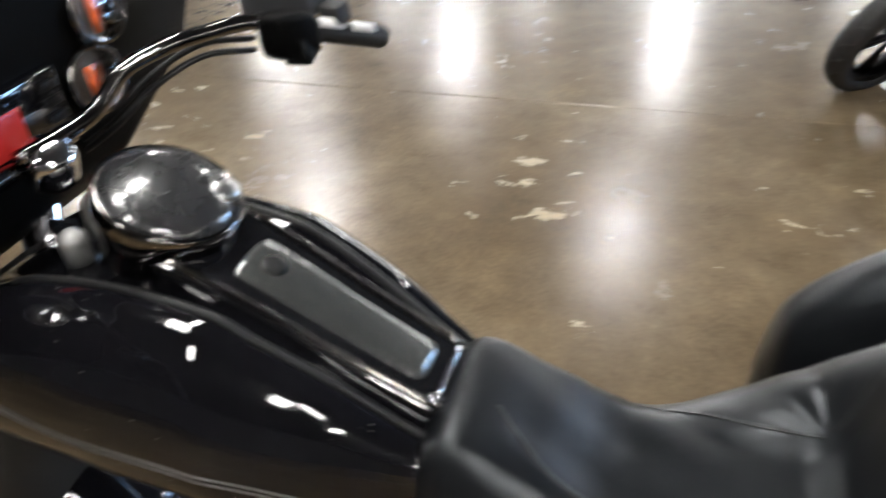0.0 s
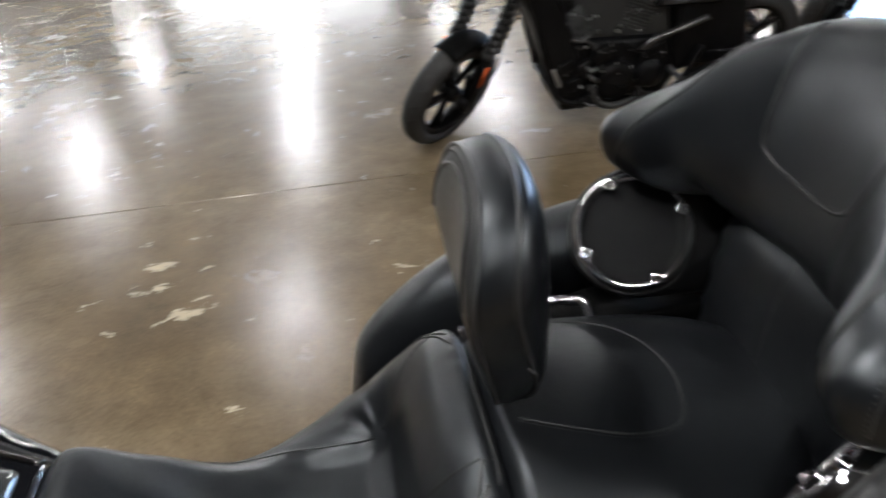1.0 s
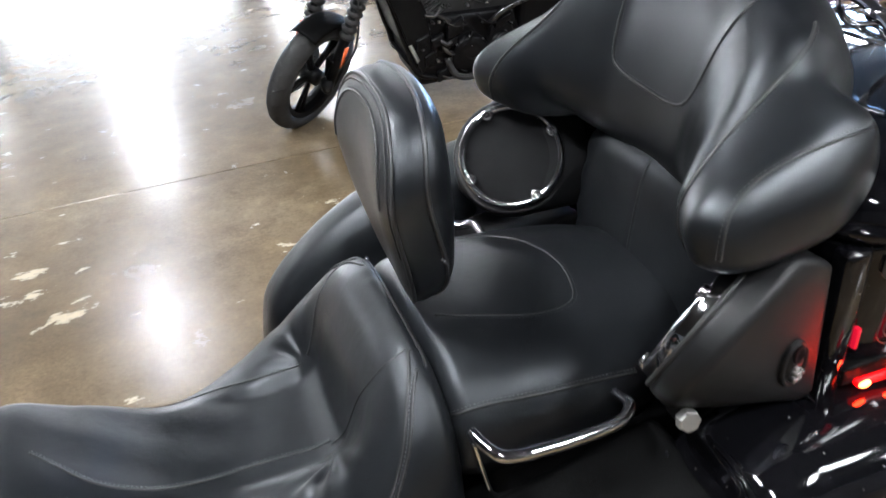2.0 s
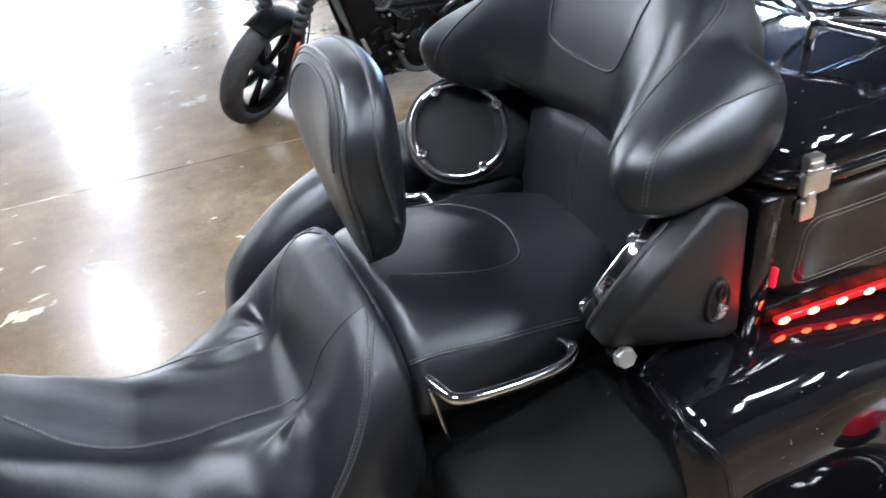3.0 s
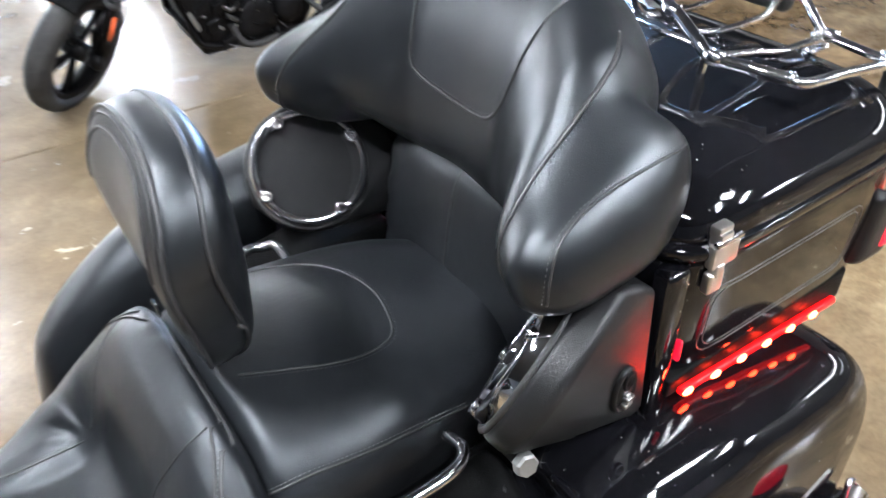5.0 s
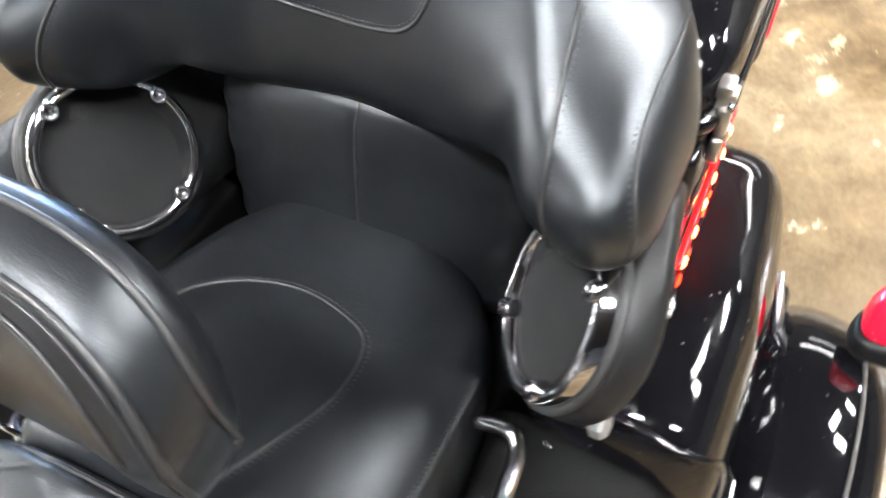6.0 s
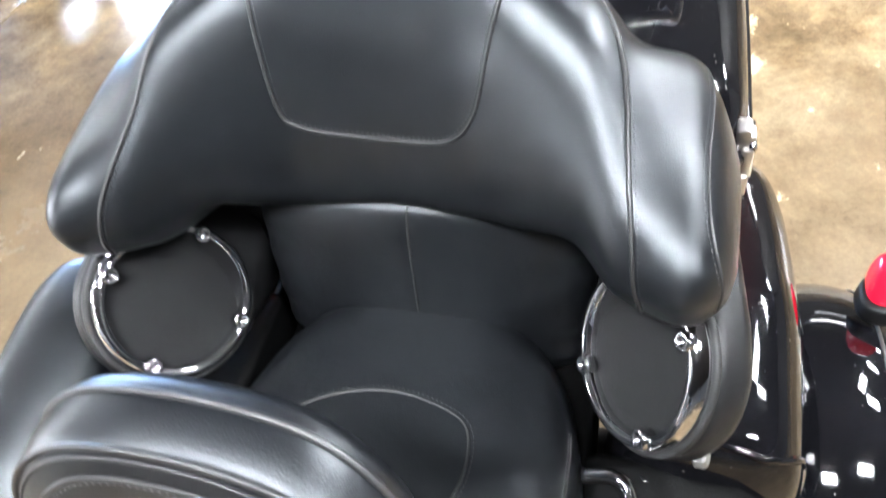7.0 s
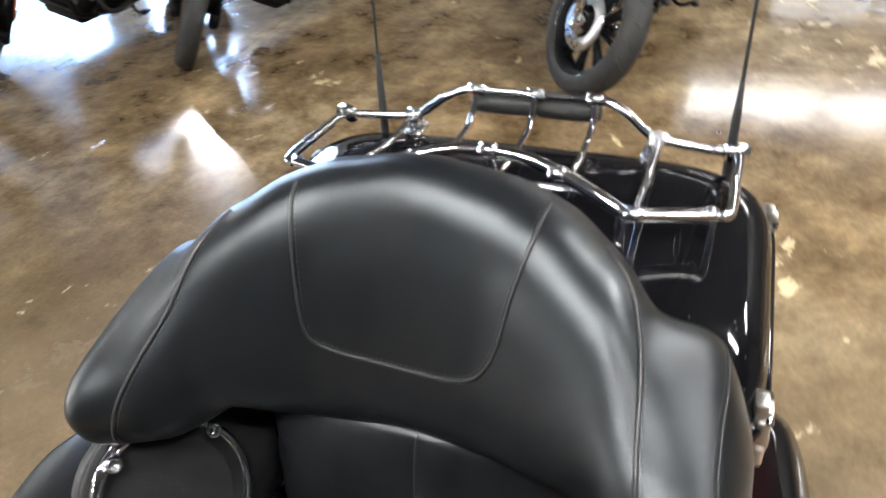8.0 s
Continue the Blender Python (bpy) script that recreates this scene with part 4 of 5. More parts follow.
def luggage_rack():
    side = [(0.345, -0.246, 1.227), (0.336, -0.258, 1.227), (0.350, -0.268, 1.226), (0.42, -0.270, 1.219), (0.50, -0.272, 1.208), (0.519, -0.262, 1.205), (0.524, -0.235, 1.204), (0.536, -0.185, 1.203), (0.541, -0.160, 1.207), (0.552, -0.128, 1.228), (0.562, -0.105, 1.236), (0.566, -0.085, 1.237), (0.566, 0, 1.237)]
    loop = side + [(x, -y, z) for x, y, z in reversed(side[:-1])]
    rack = part("luggage_rack", tube(spline(loop, 6), 0.0065, 12), CHROME, trike, "chrome tube luggage rack on the lid")
    half = [(0.338, -0.255, 1.227), (0.320, -0.205, 1.230), (0.306, -0.165, 1.235), (0.312, -0.140, 1.244), (0.328, -0.095, 1.258), (0.340, -0.045, 1.268), (0.344, 0, 1.270)]
    part("front_rail", tube(spline(half + [(x, -y, z) for x, y, z in reversed(half[:-1])], 8), 0.0078, 12), CHROME, rack)
    for y in (-0.172, -0.084, 0.0, 0.084, 0.172):
        outer = abs(y) > 0.1
        ends = (0.541, 1.203) if outer else (0.566, 1.237)
        z0 = 1.270 - 1.35 * abs(y) ** 1.9 if not outer else 1.234
        xs0 = 0.344 - 0.16 * abs(y) if not outer else 0.307
        pts = [(xs0, y, z0), (0.375, y, 1.222), (0.43, y, 1.209)]
        pts += [(0.49, y, 1.205), (ends[0], y, ends[1])] if outer else [(0.49, y, 1.206), (0.518, y, 1.206), (0.538, y, 1.213), (ends[0], y, ends[1])]
        part("slat_bar", tube(spline(pts, 6), 0.0048, 10), CHROME, rack)
        part("ferrule", tube([(ends[0], y - 0.012, ends[1]), (ends[0], y, ends[1]), (ends[0], y + 0.012, ends[1])], 0.0092, 12), CHROME, rack)
        part("ferrule", tube([(xs0, y - 0.010, z0), (xs0, y, z0), (xs0, y + 0.010, z0)], 0.0098, 12), CHROME, rack)
    for k in (1, -1):
        part("ferrule", tube([(0.512, 0.258 * k, 1.206), (0.520, 0.268 * k, 1.206), (0.523, 0.283 * k, 1.206)], 0.0115, 12), CHROME, rack)
        for x, y in ((0.310, 0.158 * k), (0.525, 0.165 * k)):
            part("rack_foot", tube(spline([(x, y, 1.233 if x < 0.4 else 1.206), (x - 0.004, y, 1.205), (x, y, 1.186)], 4), 0.006, 10), CHROME, rack)
            part("foot_clamp", box(x - 0.02, x + 0.02, y - 0.012, y + 0.012, 1.183, 1.192, 0.003), CHROME, rack)
        part("bumper", tube([(0.571, 0.045 * k - 0.046, 1.217), (0.571, 0.045 * k - 0.040, 1.217), (0.571, 0.045 * k, 1.217), (0.571, 0.045 * k + 0.040, 1.217), (0.571, 0.045 * k + 0.046, 1.217)], [0.010, 0.0145, 0.0150, 0.0145, 0.010], 14), MATTE, rack)
        ya = 0.222 if k > 0 else -0.262
        an = part("antenna", tube(spline([(0.535, ya, 1.02), (0.537, ya, 1.20), (0.545, ya, 1.33), (0.56, ya, 1.6), (0.585, ya, 1.95)], 6), 0.0022, 8), MATTE, trike, "thin black whip antenna")
        part("antenna_base", tube([(0.535, ya, 1.06), (0.5365, ya, 1.16), (0.539, ya, 1.24), (0.5425, ya, 1.29)], [0.0066, 0.0066, 0.0056, 0.003], 12), MATTE, an, "tapered rubber antenna base")


def armrest():
    st = [(-0.472, 0.425, 0.56, 0.045, 0.09, 0), (-0.44, 0.425, 0.61, 0.062, 0.145, 0), (-0.375, 0.428, 0.66, 0.072, 0.165, 0), (-0.27, 0.435, 0.75, 0.076, 0.140, 0), (-0.14, 0.440, 0.840, 0.078, 0.092, 0), (0.02, 0.440, 0.900, 0.076, 0.055, 0), (0.095, 0.43, 0.91, 0.06, 0.04, 0)]
    body = loft("x", st, 60, 48, cap=0.04, power=2.8)
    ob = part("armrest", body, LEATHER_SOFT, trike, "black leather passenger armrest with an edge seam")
    tree = tree_of(body)
    seam(ob, tree, [(-0.44, 0.474, 1.2), (-0.33, 0.490, 1.2), (-0.2, 0.500, 1.2), (-0.1, 0.504, 1.2), (0.0, 0.504, 1.2), (0.06, 0.485, 1.2)], (0, 0, -1), stitch=False)
    part("armrest_bracket", tube(spline([(0.0, 0.42, 0.86), (0.01, 0.37, 0.87), (0.02, 0.30, 0.93)], 5), 0.012, 10), SATIN, trike)


def grab_rails():
    for k in (1, -1):
        pts = [(-0.284, 0.200 * k, 0.918), (-0.279, 0.220 * k, 0.917), (-0.262, 0.244 * k, 0.912), (-0.21, 0.250 * k, 0.908), (-0.145, 0.250 * k, 0.906), (-0.112, 0.246 * k, 0.908), (-0.097, 0.232 * k, 0.912), (-0.094, 0.20 * k, 0.900)]
        part("grab_rail", tube(spline([(x, y, z - (0.06 if k > 0 and x < -0.2 else 0.0)) for x, y, z in pts], 8), 0.0078, 12), CHROME, trike, "bright chrome passenger grab rail")
        part("grab_bracket", tube(spline([(-0.288, 0.212 * k, 0.915), (-0.284, 0.218 * k, 0.89), (-0.272, 0.218 * k, 0.83)], 5), 0.0065, 8, flat=0.5), CHROME, trike)


def flanks():
    for k in (1, -1):
        tops = [(-0.055, 0.855, 0.100), (-0.03, 0.886, 0.106), (0.05, 0.902, 0.112), (0.15, 0.904, 0.116), (0.255, 0.891, 0.115), (0.363, 0.873, 0.110), (0.41, 0.864, 0.104), (0.45, 0.846, 0.098), (0.49, 0.815, 0.090)]
        st = [(x, 0.327 * k, (z + 0.43) / 2, w, (z - 0.43) / 2, 0) for x, z, w in tops]
        body = loft("x", st, 70, 80, cap=0.045, power=3.4)
        flank = part("side_case", body, PAINT, trike, "gloss black hard side case with light scratches")
        # rear fender over the outer wheel
        cx, cz = 0.26, 0.285
        v, f = [], []
        na, nb = 40, 22
        for i in range(na):
            a = radians(-8 + 190 * i / (na - 1))
            for j in range(nb):
                b = math.pi * j / (nb - 1)
                off = 0.105 * math.copysign(abs(math.cos(b)) ** 0.95, math.cos(b))
                rad = 0.268 + 0.070 * math.sin(b) ** 0.9
                v.append((cx - rad * math.cos(a), (0.545 + off) * k, cz + rad * math.sin(a)))
        for i in range(na - 1):
            for j in range(nb - 1):
                f.append((i * nb + j, i * nb + j + 1, (i + 1) * nb + j + 1, (i + 1) * nb + j))
        fd = part("rear_fender", (v, f), PAINT, trike, "rounded gloss black fender over the outer rear wheel")
        sol = fd.modifiers.new("thickness", "SOLIDIFY")
        sol.thickness = 0.005
        part("trim_line", tube([(cx - 0.331 * math.cos(radians(a)), 0.598 * k, cz + 0.331 * math.sin(radians(a))) for a in range(4, 172, 6)], 0.003, 6), STRIPE, fd)
        lamp = part("marker_lamp", loft("z", [(0.636, 0.398, 0.607 * k, 0.034, 0.036, 0), (0.67, 0.401, 0.607 * k, 0.033, 0.035, 0), (0.708, 0.406, 0.607 * k, 0.024, 0.026, 0)], 18, 36, cap=0.018, power=3), RED_LENS, fd, "tall red marker lamp lens on the fender")
        part("lamp_foot", loft("z", [(0.606, 0.396, 0.607 * k, 0.040, 0.042, 0), (0.640, 0.397, 0.607 * k, 0.037, 0.039, 0)], 8, 36, cap=0.006, power=3), SATIN, lamp, "black foot of the marker lamp")
        arc = spline([(0.330, 0.490 * k, 0.556), (0.338, 0.499 * k, 0.559), (0.350, 0.507 * k, 0.568), (0.370, 0.515 * k, 0.582)], 4)
        arc_light = part("light_strip", tube(arc, 0.0032, 8), LED_STRIP, fd, "short lit red strip by the fender")
        for p in arc[1::2]:
            part("light_point", lathe([(0.0022, 0.003), (0.0016, 0.0046), (0.0004, 0.005)], 8, p, (-0.5, -0.3 * k, 1)), LED, arc_light, "glowing red point")
        edge = [(0.424, 0.445, 0.664), (0.402, 0.457, 0.630), (0.374, 0.472, 0.588), (0.348, 0.485, 0.548)]
        loop = [Vector((x, y * k, z)) for x, y, z in edge] + [Vector((x + 0.026, (y + 0.007) * k, z - 0.030)) for x, y, z in reversed(edge)]
        tail = part("reflector_frame", tube(spline(loop, 5, closed=True), 0.0045, 10, closed=True), CHROME, fd, "chrome frame of the tail light")
        mid = sum(loop, Vector()) / len(loop)
        back = Vector((0.006, 0.010 * k, 0.0))
        part("reflector", hull([mid.lerp(p, 0.95) + back * d for p in loop for d in (0.2, 1.2)]), STEEL, tail, "pale reflector in its chrome frame")
        part("lens_ring", tube(spline([mid.lerp(p, 0.72) - back * 0.2 for p in loop], 4, closed=True), 0.0026, 8, closed=True), LED_STRIP, tail, "lit red ring of the tail light")
        trike_wheel((0.255, 0.555 * k), k, 0.236, 0.12, "rear_wheel")
        # side cover and lower frame in front of the case
        st = [(-0.36, 0.17 * k, 0.60, 0.035, 0.13, 0), (-0.30, 0.185 * k, 0.62, 0.045, 0.155, 0), (-0.2, 0.20 * k, 0.64, 0.05, 0.165, 0), (-0.1, 0.21 * k, 0.63, 0.05, 0.16, 0), (-0.07, 0.21 * k, 0.62, 0.04, 0.13, 0)]
        sc = loft("x", st, 30, 36, cap=0.03, power=4)
        part("side_cover", sc, FAIRING, trike, "dull black plastic side cover below the seat")
        part("side_hinge", tube(spline([(-0.050, 0.243 * k, 0.832), (-0.060, 0.266 * k, 0.832), (-0.074, 0.283 * k, 0.806), (-0.088, 0.29 * k, 0.76)], 5), 0.0045, 8), PAINT, trike)
        bead = [(-0.040, 0.300 * k, 0.895), (-0.037, 0.328 * k, 0.893), (-0.030, 0.358 * k, 0.877), (-0.018, 0.385 * k, 0.857), (-0.006, 0.408 * k, 0.83), (0.0, 0.424 * k, 0.79), (0.0, 0.432 * k, 0.72), (-0.002, 0.435 * k, 0.66), (-0.004, 0.43 * k, 0.58)]
        bt = tree_of(body)
        part("case_bead", tube([bt.find_nearest(Vector(p))[0] for p in spline(bead, 5)], 0.0045, 10), PAINT, flank, "rounded bead along the case front")
    for k in (1, -1):
        part("fender_bridge", box(-0.02, 0.5, min(0.41 * k, 0.49 * k), max(0.41 * k, 0.49 * k), 0.36, 0.575, 0.02), PAINT, trike)
        part("inner_panel", hull([(-0.30, 0.19 * k, 0.45), (-0.30, 0.37 * k, 0.45), (-0.02, 0.19 * k, 0.45), (-0.02, 0.42 * k, 0.45), (-0.30, 0.19 * k, 0.79), (-0.30, 0.34 * k, 0.76), (-0.16, 0.40 * k, 0.775), (-0.03, 0.19 * k, 0.845), (-0.03, 0.36 * k, 0.842), (-0.03, 0.41 * k, 0.80)], 0.024), FAIRING, trike, "dull black inner panel between seat and case", auto=50)
    part("seat_liner", hull([(-0.22, 0.20, 0.75), (-0.22, 0.34, 0.75), (0.10, 0.20, 0.75), (0.10, 0.40, 0.75), (-0.18, 0.20, 0.885), (-0.18, 0.30, 0.875), (0.09, 0.20, 0.90), (0.09, 0.34, 0.885)], 0.012), FAIRING, trike, "black liner beside the passenger seat", auto=40)
    part("inner_fender", box(-0.26, 0.16, -0.20, 0.20, 0.42, 0.845, 0.02), FAIRING, trike, "black inner fender under the passenger seat")
    part("axle", tube([(0.26, -0.57, 0.285), (0.26, 0, 0.285), (0.26, 0.57, 0.285)], 0.03, 12), ENGINE, trike)


def wheel(centre, axis, radius, width, parent, name, spokes=7, rim_mat=None, disc=True):
    """A tyre on a cast wheel, standing on its contact point."""
    tr = width / 2
    m = Vector(axis).to_track_quat("Z", "Y").to_matrix()
    c = Vector(centre)
    prof = []
    for i in range(17):
        a = math.pi * (i / 16) - math.pi / 2
        prof.append((radius - tr * 1.15 * (1 - math.cos(a) ** 0.8), tr * math.sin(a)))
    inner = radius - tr * 1.15 - 0.012
    prof = [(inner, -tr * 0.8)] + prof + [(inner, tr * 0.8)]
    ty = part("tyre" if parent is None else name, lathe(prof, 56, c, axis), RUBBER, parent, "black rubber tyre with a cut tread")
    groove = []
    for i in range(22):
        for s in (-1, 1):
            a = 2 * math.pi * (i + 0.25 * s) / 22
            pts = []
            for j in range(5):
                b = a + 0.10 * j / 4
                th = (0.12 + 0.2 * j) * s
                rr = radius - tr * 1.15 * (1 - math.cos(th) ** 0.8) + 0.0004
                pts.append(c + m @ Vector((rr * math.cos(b), rr * math.sin(b), tr * math.sin(th))))
            groove.append(tube(pts, 0.0022, 4))
    tagged(part("tread_groove", join(*groove), MATTE, ty), kind="stuff")
    rm = ENGINE if rim_mat is STEEL else rim_mat or ENGINE
    rim = part("rim", lathe([(inner - 0.022, -tr * 0.62), (inner + 0.004, -tr * 0.8), (inner + 0.008, -tr * 0.7), (inner - 0.012, 0), (inner + 0.008, tr * 0.7), (inner + 0.004, tr * 0.8), (inner - 0.022, tr * 0.62), (inner - 0.026, 0)], 48, c, axis), rm, ty, "cast wheel rim")
    part("hub", lathe([(0.012, -tr * 0.9), (0.04, -tr * 0.85), (0.045, -tr * 0.3), (0.045, tr * 0.3), (0.04, tr * 0.85), (0.012, tr * 0.9)], 24, c, axis), rm, ty)
    for i in range(spokes):
        a = 2 * math.pi * i / spokes
        for s in (-1, 1):
            p0 = c + m @ Vector((0.035 * math.cos(a), 0.035 * math.sin(a), 0))
            b = a + s * 0.11
            p1 = c + m @ Vector(((inner - 0.015) * math.cos(b), (inner - 0.015) * math.sin(b), 0))
            part("spoke", tube([p0, p0.lerp(p1, 0.5), p1], [0.015, 0.012, 0.014], 6), rm, ty)
    if rim_mat is STEEL:
        for s in (-1, 1):
            part("rim_lip", torus(c + Vector(axis) * (tr * 0.76 * s), axis, inner + 0.003, 0.005, 48, 8), CHROME, ty, "polished rim lip")
    if disc:
        n = Vector(axis)
        part("brake_disc", lathe([(0.075, -0.002), (0.135, -0.002), (0.135, 0.002), (0.075, 0.002)], 40, c + n * (tr * 0.95 + 0.004), axis), STEEL, ty, "steel brake disc")
    return ty


def tank_and_front():
    # the tank in the hall's own axes: crest, half width and underside along it
    xs = [-1.50, -1.42, -1.33, -1.25, -1.15, -1.05, -1.00, -0.93, -0.85, -0.80, -0.77]
    top = [0.905, 0.952, 0.990, 1.010, 1.012, 0.996, 0.970, 0.929, 0.877, 0.847, 0.830]
    wid = [0.135, 0.162, 0.176, 0.184, 0.190, 0.190, 0.183, 0.163, 0.128, 0.102, 0.090]
    bot = [0.76, 0.72, 0.70, 0.69, 0.68, 0.67, 0.66, 0.66, 0.66, 0.68, 0.70]

    def valley(x, y, z):
        # the two halves dip towards the console between them
        return (x, y, z - 0.042 * math.exp(-(y / 0.090) ** 4) * max(0.0, min(1.0, (z - 0.75) / 0.1)))

    st = [(x, 0.0, (t + b) / 2, w, (t - b) / 2, 0) for x, t, w, b in zip(xs, top, wid, bot)]
    body = loft("x", st, 90, 120, cap=0.04, power=2.1, bow=valley)
    tank = part("fuel_tank", body, PAINT, trike, "gloss black teardrop fuel tank")
    tank.matrix_basis = DRAWN
    tree = tree_of(body)
    for k in (1, -1):
        for d in (0.0, 0.008):
            line = on_surface(tree, [(x, 0.5 * k, float(curve1([-1.46, -1.36, -1.29, -1.22, -1.14, -1.07, -1.0, -0.94, -0.86], [0.905, 0.880, 0.861, 0.848, 0.842, 0.836, 0.825, 0.803, 0.760], x)) - d) for x in np.linspace(-1.46, -0.86, 60)], (0, -k, 0))
            part("pinstripe", tube([h for h, _ in line], 0.0017, 5), STRIPE, tank, "thin grey painted pinstripe")
        part("tank_strap", tube([h + n * 0.001 for h, n in on_surface(tree, [(x, (0.093 if x < -1.0 else 0.093 - 0.12 * (x + 1.0)) * k, 1.4) for x in np.linspace(-1.30, -0.80, 40)], (0, 0, -1))], 0.0050, 8), SATIN, tank, "black rubber strip along the console")
    # console down the middle of the tank
    ex = [-1.14, -1.10, -1.05, -1.00, -0.95, -0.90, -0.85, -0.82]
    ez = [1.010, 0.997, 0.971, 0.943, 0.912, 0.883, 0.855, 0.840]

    def rise(x):
        return float(curve1(ex, ez, x))

    cs = [(x, 0.0, rise(x) - 0.012, 0.070 - 0.045 * (x + 1.1), 0.016, 0) for x in np.linspace(-1.13, -0.825, 24)]
    con = loft("x", cs, 60, 60, cap=0.012, power=5)
    console = part("tank_console", con, GLASS_DARK, tank, "long glossy black console on the fuel tank")
    ct = tree_of(con)
    for k in (1, -1):
        ed = on_surface(ct, [(x, (0.062 - 0.045 * (x + 1.1)) * k, 1.4) for x in np.linspace(-1.115, -0.832, 30)], (0, 0, -1))
        part("chrome_edge", tube([h + n * 0.001 for h, n in ed], 0.0042, 8), DARK_CHROME, console, "chrome edge of the console")
    inset = [(x, 0.0, rise(x) - 0.006, 0.044 - 0.04 * (x + 1.06), 0.0165, 0) for x in np.linspace(-1.055, -0.848, 24)]
    panel = loft("x", inset, 50, 48, cap=0.010, power=2.3)
    part("console_panel", panel, CONSOLE, console, "dull grey brushed panel set into the console")
    ed = on_surface(ct, [(-0.832, y, 1.4) for y in np.linspace(-0.042, 0.042, 9)], (0, 0, -1))
    part("chrome_end", tube([h + n * 0.001 for h, n in ed], 0.0042, 8), CHROME, console)
    for y in (-0.046, -0.038):
        part("end_clip", tube([(-0.840, y, 0.852), (-0.828, y, 0.846), (-0.818, y, 0.832)], 0.003, 8), CHROME, console, "small chrome clip at the end of the console")
    lock = on_surface(tree_of(panel), [(-1.022, 0.0, 1.4)], (0, 0, -1))[0]
    part("filler_lock", lathe([(0.014, -0.004), (0.014, 0.002), (0.010, 0.003), (0.002, 0.002)], 20, lock[0], lock[1]), SATIN, console, "black filler lock")
    c, n = Vector((-1.136, 0.0, 1.043)), Vector((0.46, 0.0, 0.89)).normalized()
    dial = part("tank_dial", lathe([(0.070, -0.05), (0.075, 0.0), (0.072, 0.008), (0.062, 0.014), (0.04, 0.021), (0.02, 0.024), (0.001, 0.0245)], 56, c, n), DIAL_GLASS, tank, "round dark glossy tank dial")
    part("chrome_ring", lathe([(0.073, 0.003), (0.0755, 0.007), (0.079, 0.005), (0.0805, -0.004), (0.079, -0.022), (0.070, -0.05), (0.064, -0.085)], 64, c, n), DARK_CHROME, dial, "chrome ring round the dial")
    up = n.cross(Vector((0, 1, 0))).normalized()
    part("dial_cap", lathe([(0.02, 0.0), (0.021, 0.006), (0.016, 0.010), (0.002, 0.011)], 24, c + up * -0.042 + Vector((0, 0.034, 0)) + n * 0.010, n), STEEL, dial, "small chrome cap")
    part("dial_knob", lathe([(0.016, -0.05), (0.016, 0.0), (0.012, 0.008), (0.002, 0.010)], 20, (-1.232, -0.012, 1.030), (0.3, -0.2, 1)), STEEL, tank, "small steel knob beside the dial")
    part("dial_knob", lathe([(0.016, -0.06), (0.016, 0.0), (0.011, 0.008), (0.002, 0.010)], 20, (-1.240, -0.052, 1.005), (0.3, -0.3, 1)), ZINC, tank, "small dull knob beside the dial")
    part("key_switch", lathe([(0.03, -0.03), (0.03, 0.0), (0.026, 0.012), (0.014, 0.016), (0.002, 0.016)], 28, (-1.275, 0.03, 1.09), (0.5, -0.2, 1)), CHROME, trike, "chrome ignition switch")

    # fairing with its instruments
    fairing = part("fairing", hull([(-1.35, 0.48, 1.16), (-1.35, -0.48, 1.16), (-1.37, 0.45, 1.07), (-1.37, -0.45, 1.07), (-1.30, 0.24, 1.34), (-1.30, -0.24, 1.34), (-1.36, 0.25, 0.985), (-1.36, -0.25, 0.985), (-1.42, 0.20, 0.93), (-1.42, -0.20, 0.93),
                                    (-1.62, 0.36, 1.2), (-1.62, -0.36, 1.2), (-1.66, 0.16, 1.05), (-1.66, -0.16, 1.05), (-1.55, 0.22, 1.42), (-1.55, -0.22, 1.42)], 0.02), FAIRING, trike, "dark black front fairing with inner instrument panel", auto=40)
    pn = Vector((0.97, -0.12, 0.10)).normalized()
    for (y, z), r, mat in (((0.19, 1.115), 0.038, DIAL), ((0.215, 1.20), 0.036, DIAL), ((-0.19, 1.115), 0.038, DIAL), ((-0.215, 1.20), 0.036, DIAL)):
        gc = Vector((-1.328 if z < 1.15 else -1.314, y, z))
        g = part("gauge", lathe([(r + 0.008, -0.02), (r + 0.009, 0.006), (r + 0.004, 0.012), (r, 0.008)], 36, gc, pn), DARK_CHROME, fairing, "round gauge with a chrome bezel")
        part("gauge_face", lathe([(r + 0.002, 0.004), (r * 0.5, 0.0045), (0.001, 0.0045)], 32, gc, pn), mat, g, "pale gauge face")
        q = pn.to_track_quat("Z", "Y").to_matrix()
        part("needle_field", hull([gc + q @ Vector(p) for p in ((-r * 0.3, -r * 0.8, 0.006), (r * 0.3, -r * 0.8, 0.006), (r * 0.3, r * 0.5, 0.006), (-r * 0.3, r * 0.5, 0.006), (-r * 0.3, -r * 0.8, 0.008), (r * 0.3, -r * 0.8, 0.008), (r * 0.3, r * 0.5, 0.008), (-r * 0.3, r * 0.5, 0.008))]), ORANGE, g, "orange band on the gauge")
        part("gauge_glass", lathe([(r + 0.002, 0.009), (r * 0.6, 0.0105), (0.001, 0.011)], 32, gc, pn), material("gauge_glass", (0.9, 0.9, 0.9), 0.03, transmission=1.0), g, "clear gauge glass").visible_shadow = False
    radio = part("radio", box(-1.36, -1.318, -0.105, 0.125, 1.06, 1.165, 0.006), GLASS_DARK, fairing, "dark radio unit with a lit red screen")
    part("screen", box(-1.319, -1.3155, -0.05, 0.050, 1.092, 1.140, 0.001), SCREEN_RED, radio, "lit red radio screen")
